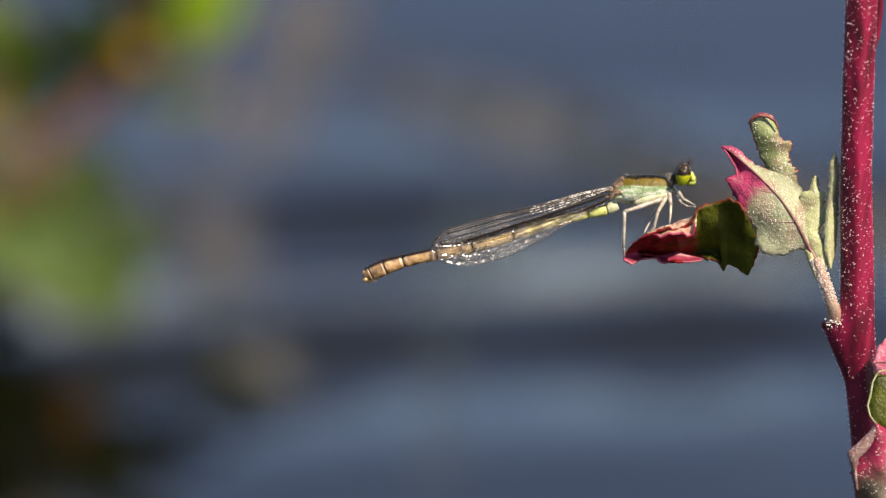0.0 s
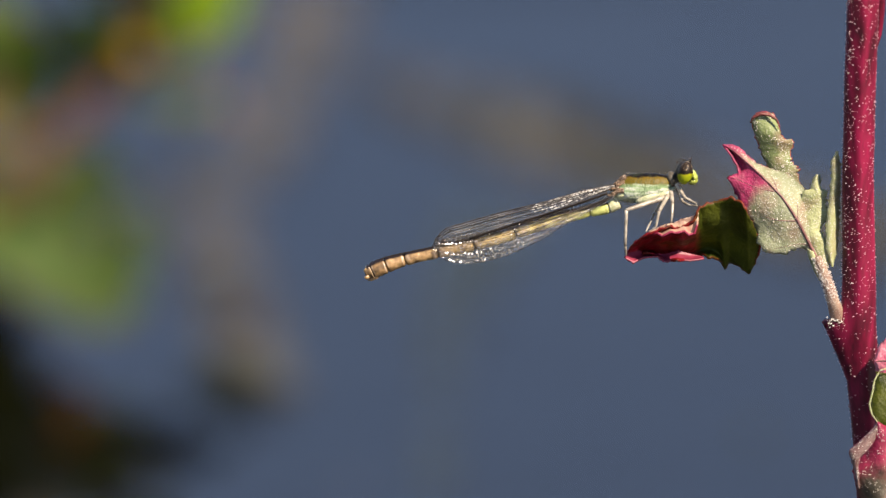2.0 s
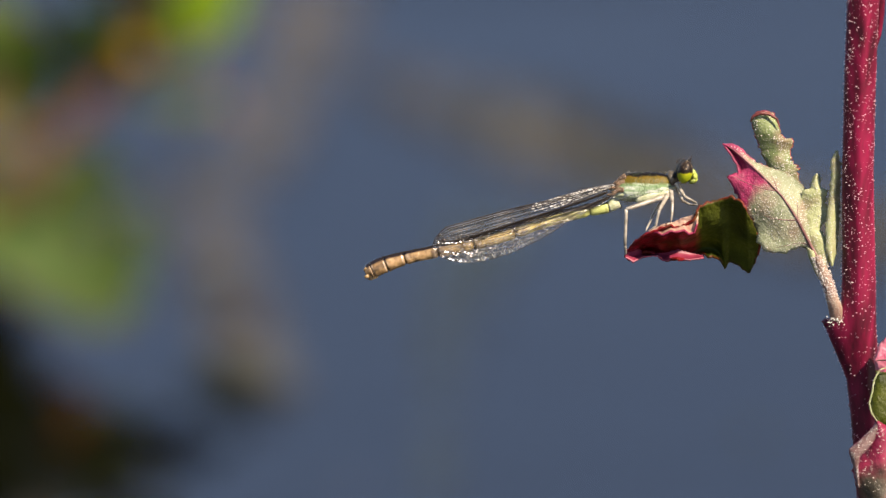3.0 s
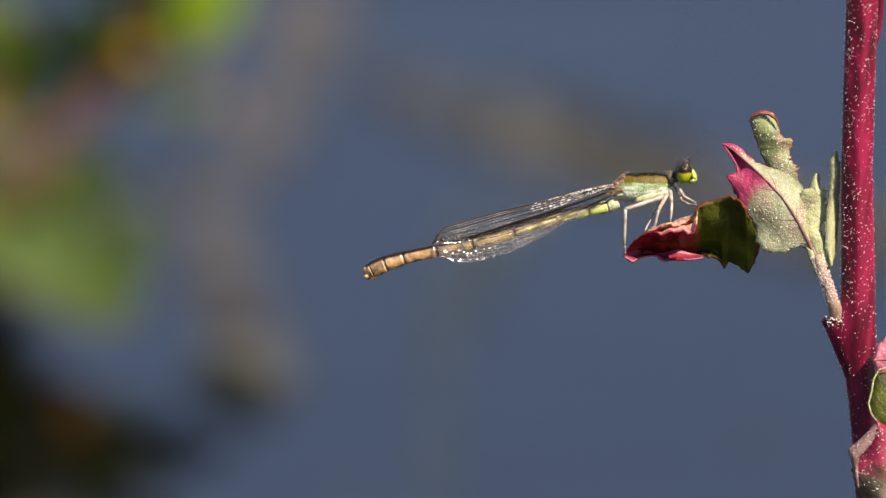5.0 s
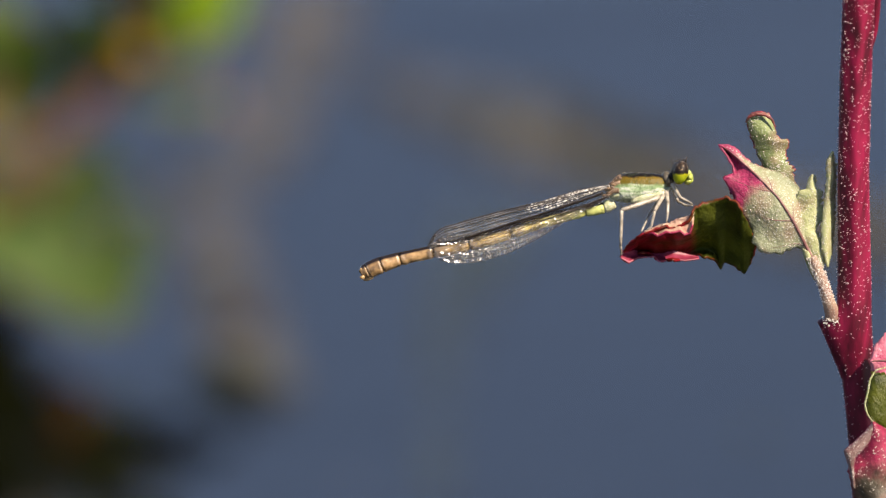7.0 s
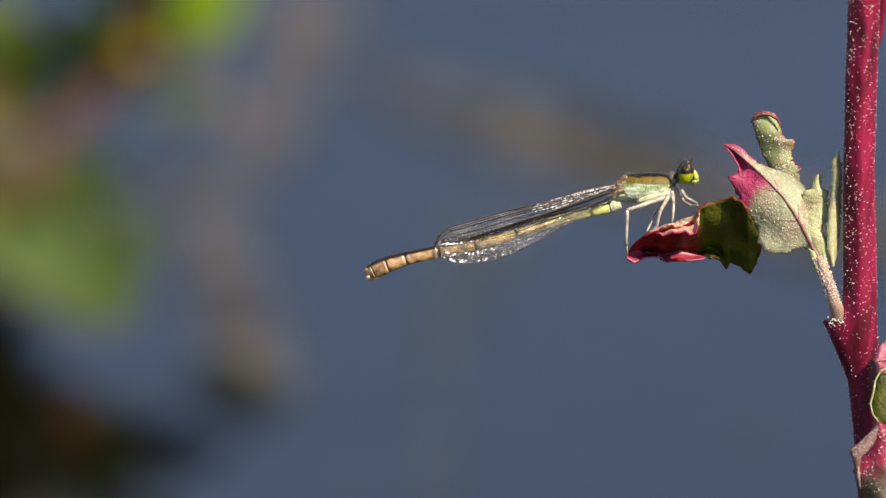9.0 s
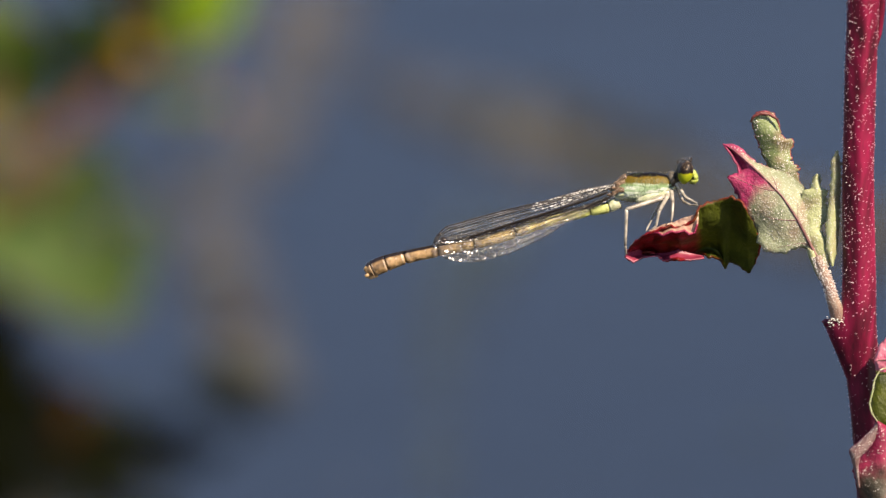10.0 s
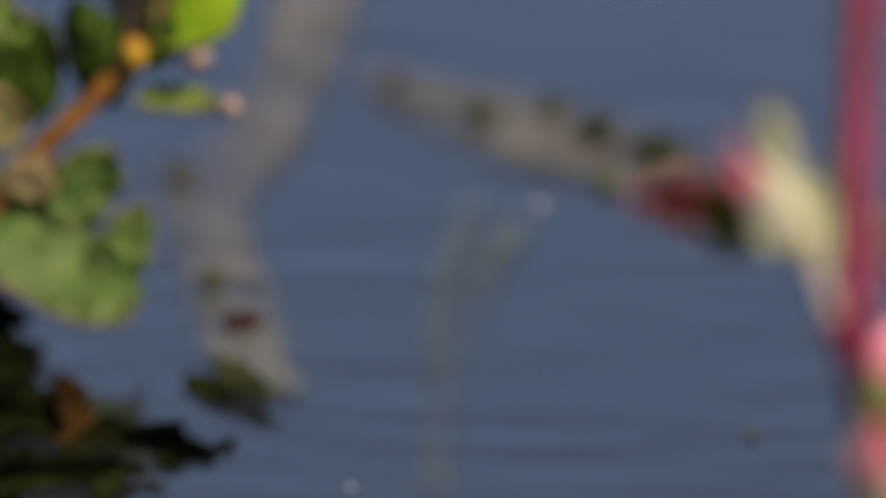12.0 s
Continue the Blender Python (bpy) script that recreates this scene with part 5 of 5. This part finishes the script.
for u, v, d, r, long, turn in ((16.04, -5.53, 135, 1.04, 1, 0), (15.06, -9.21, 170, 0.34, 1, 0), (18.85, -11.79, 190, 0.52, 1.7, 80), (20.3, -13.62, 200, 0.58, 1.7, 80), (27.88, -2.05, 140, 1.22, 1, 0), (27.19, -3.66,
                      190, 1.08, 1.2, -30), (29.49, -3.33, 210, 0.39, 1.4, 60), (33.19, -2.6, 240, 0.44, 1.5, 80), (10.33, -18.62, 130, 1.4, 1, 0), (7.61, -19.75, 210, 0.57, 1.4, 10), (5.9, -20.29, 230, 0.48,
                      1.3, 60), (18.22, -18.38, 180, 0.66, 1.7, 80), (19.85, -17.14, 210, 0.53, 1.7, 80), (21.96, -18.91, 200, 0.52, 1.7, 80), (22.04, -21.99, 190, 0.39, 1.7, 80), (16.79, -21.88, 190, 0.34, 1,
                      0), (-35.64, -2.54, 200, 0.86, 1.5, 85), (-33.58, -1.69, 180, 0.32, 1.2, 0), (-32.67, 0.66, 170, 0.35, 1, 0), (-39.03, -15.19, 190, 0.39, 1.8, 0), (-31.72, -16.22, 190, 0.47, 1.8, 65),
                      (-30.77, -18.6, 200, 0.69, 1.8, 60), (-27.91, -16.94, 190, 0.47, 1.8, -50), (-29.13, -19.91, 180, 0.47, 1.8, 75), (-5.02, 19.76, 180, 0.4, 1, 0), (2.74, 17.71, 165, 0.48, 1, 0), (4.57,
                      10.86, 205, 0.44, 1.2, 20), (24.28, 11.19, 240, 0.56, 1.3, 30), (35.33, 21.73, 210, 0.39, 1, 0), (-31.2, -17.5, 150, 0.45, 2, 65), (-28.4, -18.2, 150, 0.45, 2, -60), (19.4, -12.6, 230, 0.42,
                      1.8, 70), (21, -15.4, 215, 0.4, 1.8, 80), (9, -19.3, 240, 0.5, 1.5, 10)):
    bm = bmesh.new()
    ball(bm, Vector(), (r * long, r / long ** 0.5, r), turn, 14, 0.3)
    me = bpy.data.meshes.new("water_drop")
    bm.to_mesh(me)
    bm.free()
    for f in me.polygons:
        f.use_smooth = True
    me.materials.append(DROP)
    ob = tagged(new("water_drop", me), "bright splash drop of water in the air", "water drop", "splash drops")
    drops.append((ob, mm(u, v, d)))


# ---- movement ----
# seconds, shift of the plant to the right and up in mm
SWAY = [(0.0, -0.14, -0.13), (0.5, -0.07, -0.07), (1.0, -0.06, -0.07), (1.5, 0.0, -0.07), (2.0, 0.0, -0.01), (2.5, 0.0, 0.0), (3.0, -0.01, 0.06), (4.0, -0.04, 0.08), (5.0, -0.07, 0.07), (5.5, -0.06, 0.0), (6.0, -0.23, 0.01), (6.5, -0.35, -0.13),
        (7.0, -0.37, 0.0), (8.0, -0.14, 0.0), (9.0, 0.08, 0.0), (9.5, 0.07, 0.07), (10.0, 0.01, 0.04), (10.5, -0.20, 0.13), (10.8, -0.17, 0.10), (11.0, -0.07, 0.11), (11.5, -0.16, 0.14), (12.0, -0.30, 0.14)]
# seconds, turn of the damselfly about its foot in degrees
BOB = {0.0: 0.15, 0.5: 0.1, 1.0: 0.1, 9.5: -0.25, 10.0: -0.25, 10.5: -0.3, 10.8: -0.28}


def motions():
    walk(focus, [(t, look(EYE, PERCH) @ pose(0, 0, -d)) for t, d in FOCUS_ROWS])
    walk(plant, [(t, VIEW @ Matrix.Translation(NODE + mm(u, v))) for t, u, v in SWAY])
    rows = [(t, VIEW @ Matrix.Translation(FOOT + mm(u, v)) @ pose(0, 0, 0, 0, -BOB.get(t, 0.0), 0)) for t, u, v in SWAY if t <= 10.8]
    rows += [(10.9, VIEW @ Matrix.Translation(FOOT + mm(-75, 45, -60))), (11.1, VIEW @ Matrix.Translation(FOOT + mm(-260, 170, -150))), (12.0, VIEW @ Matrix.Translation(FOOT + mm(-900, 700, -300)))]
    walk(damselfly, rows)

    # the leaves spring up as the weight leaves them
    for ob, turn, tilt, roll, lift in ((pale_leaf, 2.2, 0, 0, 0), (leaf_top, 3.5, 14, 0, 0), (leaf_tooth, 0.5, 0, 0, 0), (curl_leaf, 20.0, 12, -8, 0.7)):
        at = ob.location.copy()
        rest, free = Matrix.Translation(at), Matrix.Translation(at + mm(0, lift, 3.6 * lift)) @ pose(0, 0, 0, roll, turn, tilt)
        near = Matrix.Translation(at + mm(0, 0.9 * lift, 3.2 * lift)) @ pose(0, 0, 0, roll, turn * 0.92, tilt)
        walk(ob, [(0.0, rest), (10.8, rest), (10.9, near), (11.1, free), (12.0, free)])

    # its rolled rim opens at the same time
    rest = Matrix.Translation(flap.location.copy())
    walk(flap, [(0.0, rest), (10.8, rest), (10.9, rest @ pose(0, 0, 0, -38)), (11.1, rest @ pose(0, 0, 0, -43)), (12.0, rest @ pose(0, 0, 0, -43))])

    # the rippled sheet drifts away from the camera
    walk(water, [(t, pose(0, y, 0)) for t, y in ((0.0, 0.0), (0.2, 0.075), (0.4, 0.155), (0.5, 0.195), (0.7, 0.212), (1.2, 0.214), (3.0, 0.216), (5.0, 0.220), (5.3, 0.26), (5.8, 0.38), (6.2, 0.50), (6.5, 0.632), (6.8, 0.648), (7.2, 0.654), (9.0, 0.656), (11.0, 0.658), (11.2, 0.662), (11.3, 0.726), (11.4, 0.745), (11.5, 0.762), (11.6, 0.778), (11.8, 0.88), (12.0, 1.0))])

    # drops burst from the water, cross the air and fall back
    burst = Vector((0.055, 1.735, -0.02))
    r = random.Random(8)
    for ob, there in drops:
        home = burst + Vector((r.uniform(-0.02, 0.02), r.uniform(-0.02, 0.02), r.uniform(-0.01, 0.0)))
        mid = VIEW @ there
        start = home.lerp(mid, 0.55)
        end = mid + (mid - start) * 1.1
        end.z = -0.02
        spin = r.uniform(20, 60)
        walk(ob, [(0.0, Matrix.Translation(home)), (10.83, Matrix.Translation(home)), (10.93, Matrix.Translation(start)), (11.0, Matrix.Translation(mid) @ pose(0, 0, 0, spin, 0, 0)),
                  (11.12, Matrix.Translation(mid.lerp(end, 0.8) + Vector((0, 0, 0.004))) @ pose(0, 0, 0, spin, 0, 0)), (11.25, Matrix.Translation(end) @ pose(0, 0, 0, spin, 0, 0)), (12.0, Matrix.Translation(end) @ pose(0, 0, 0, spin, 0, 0))])


motions()
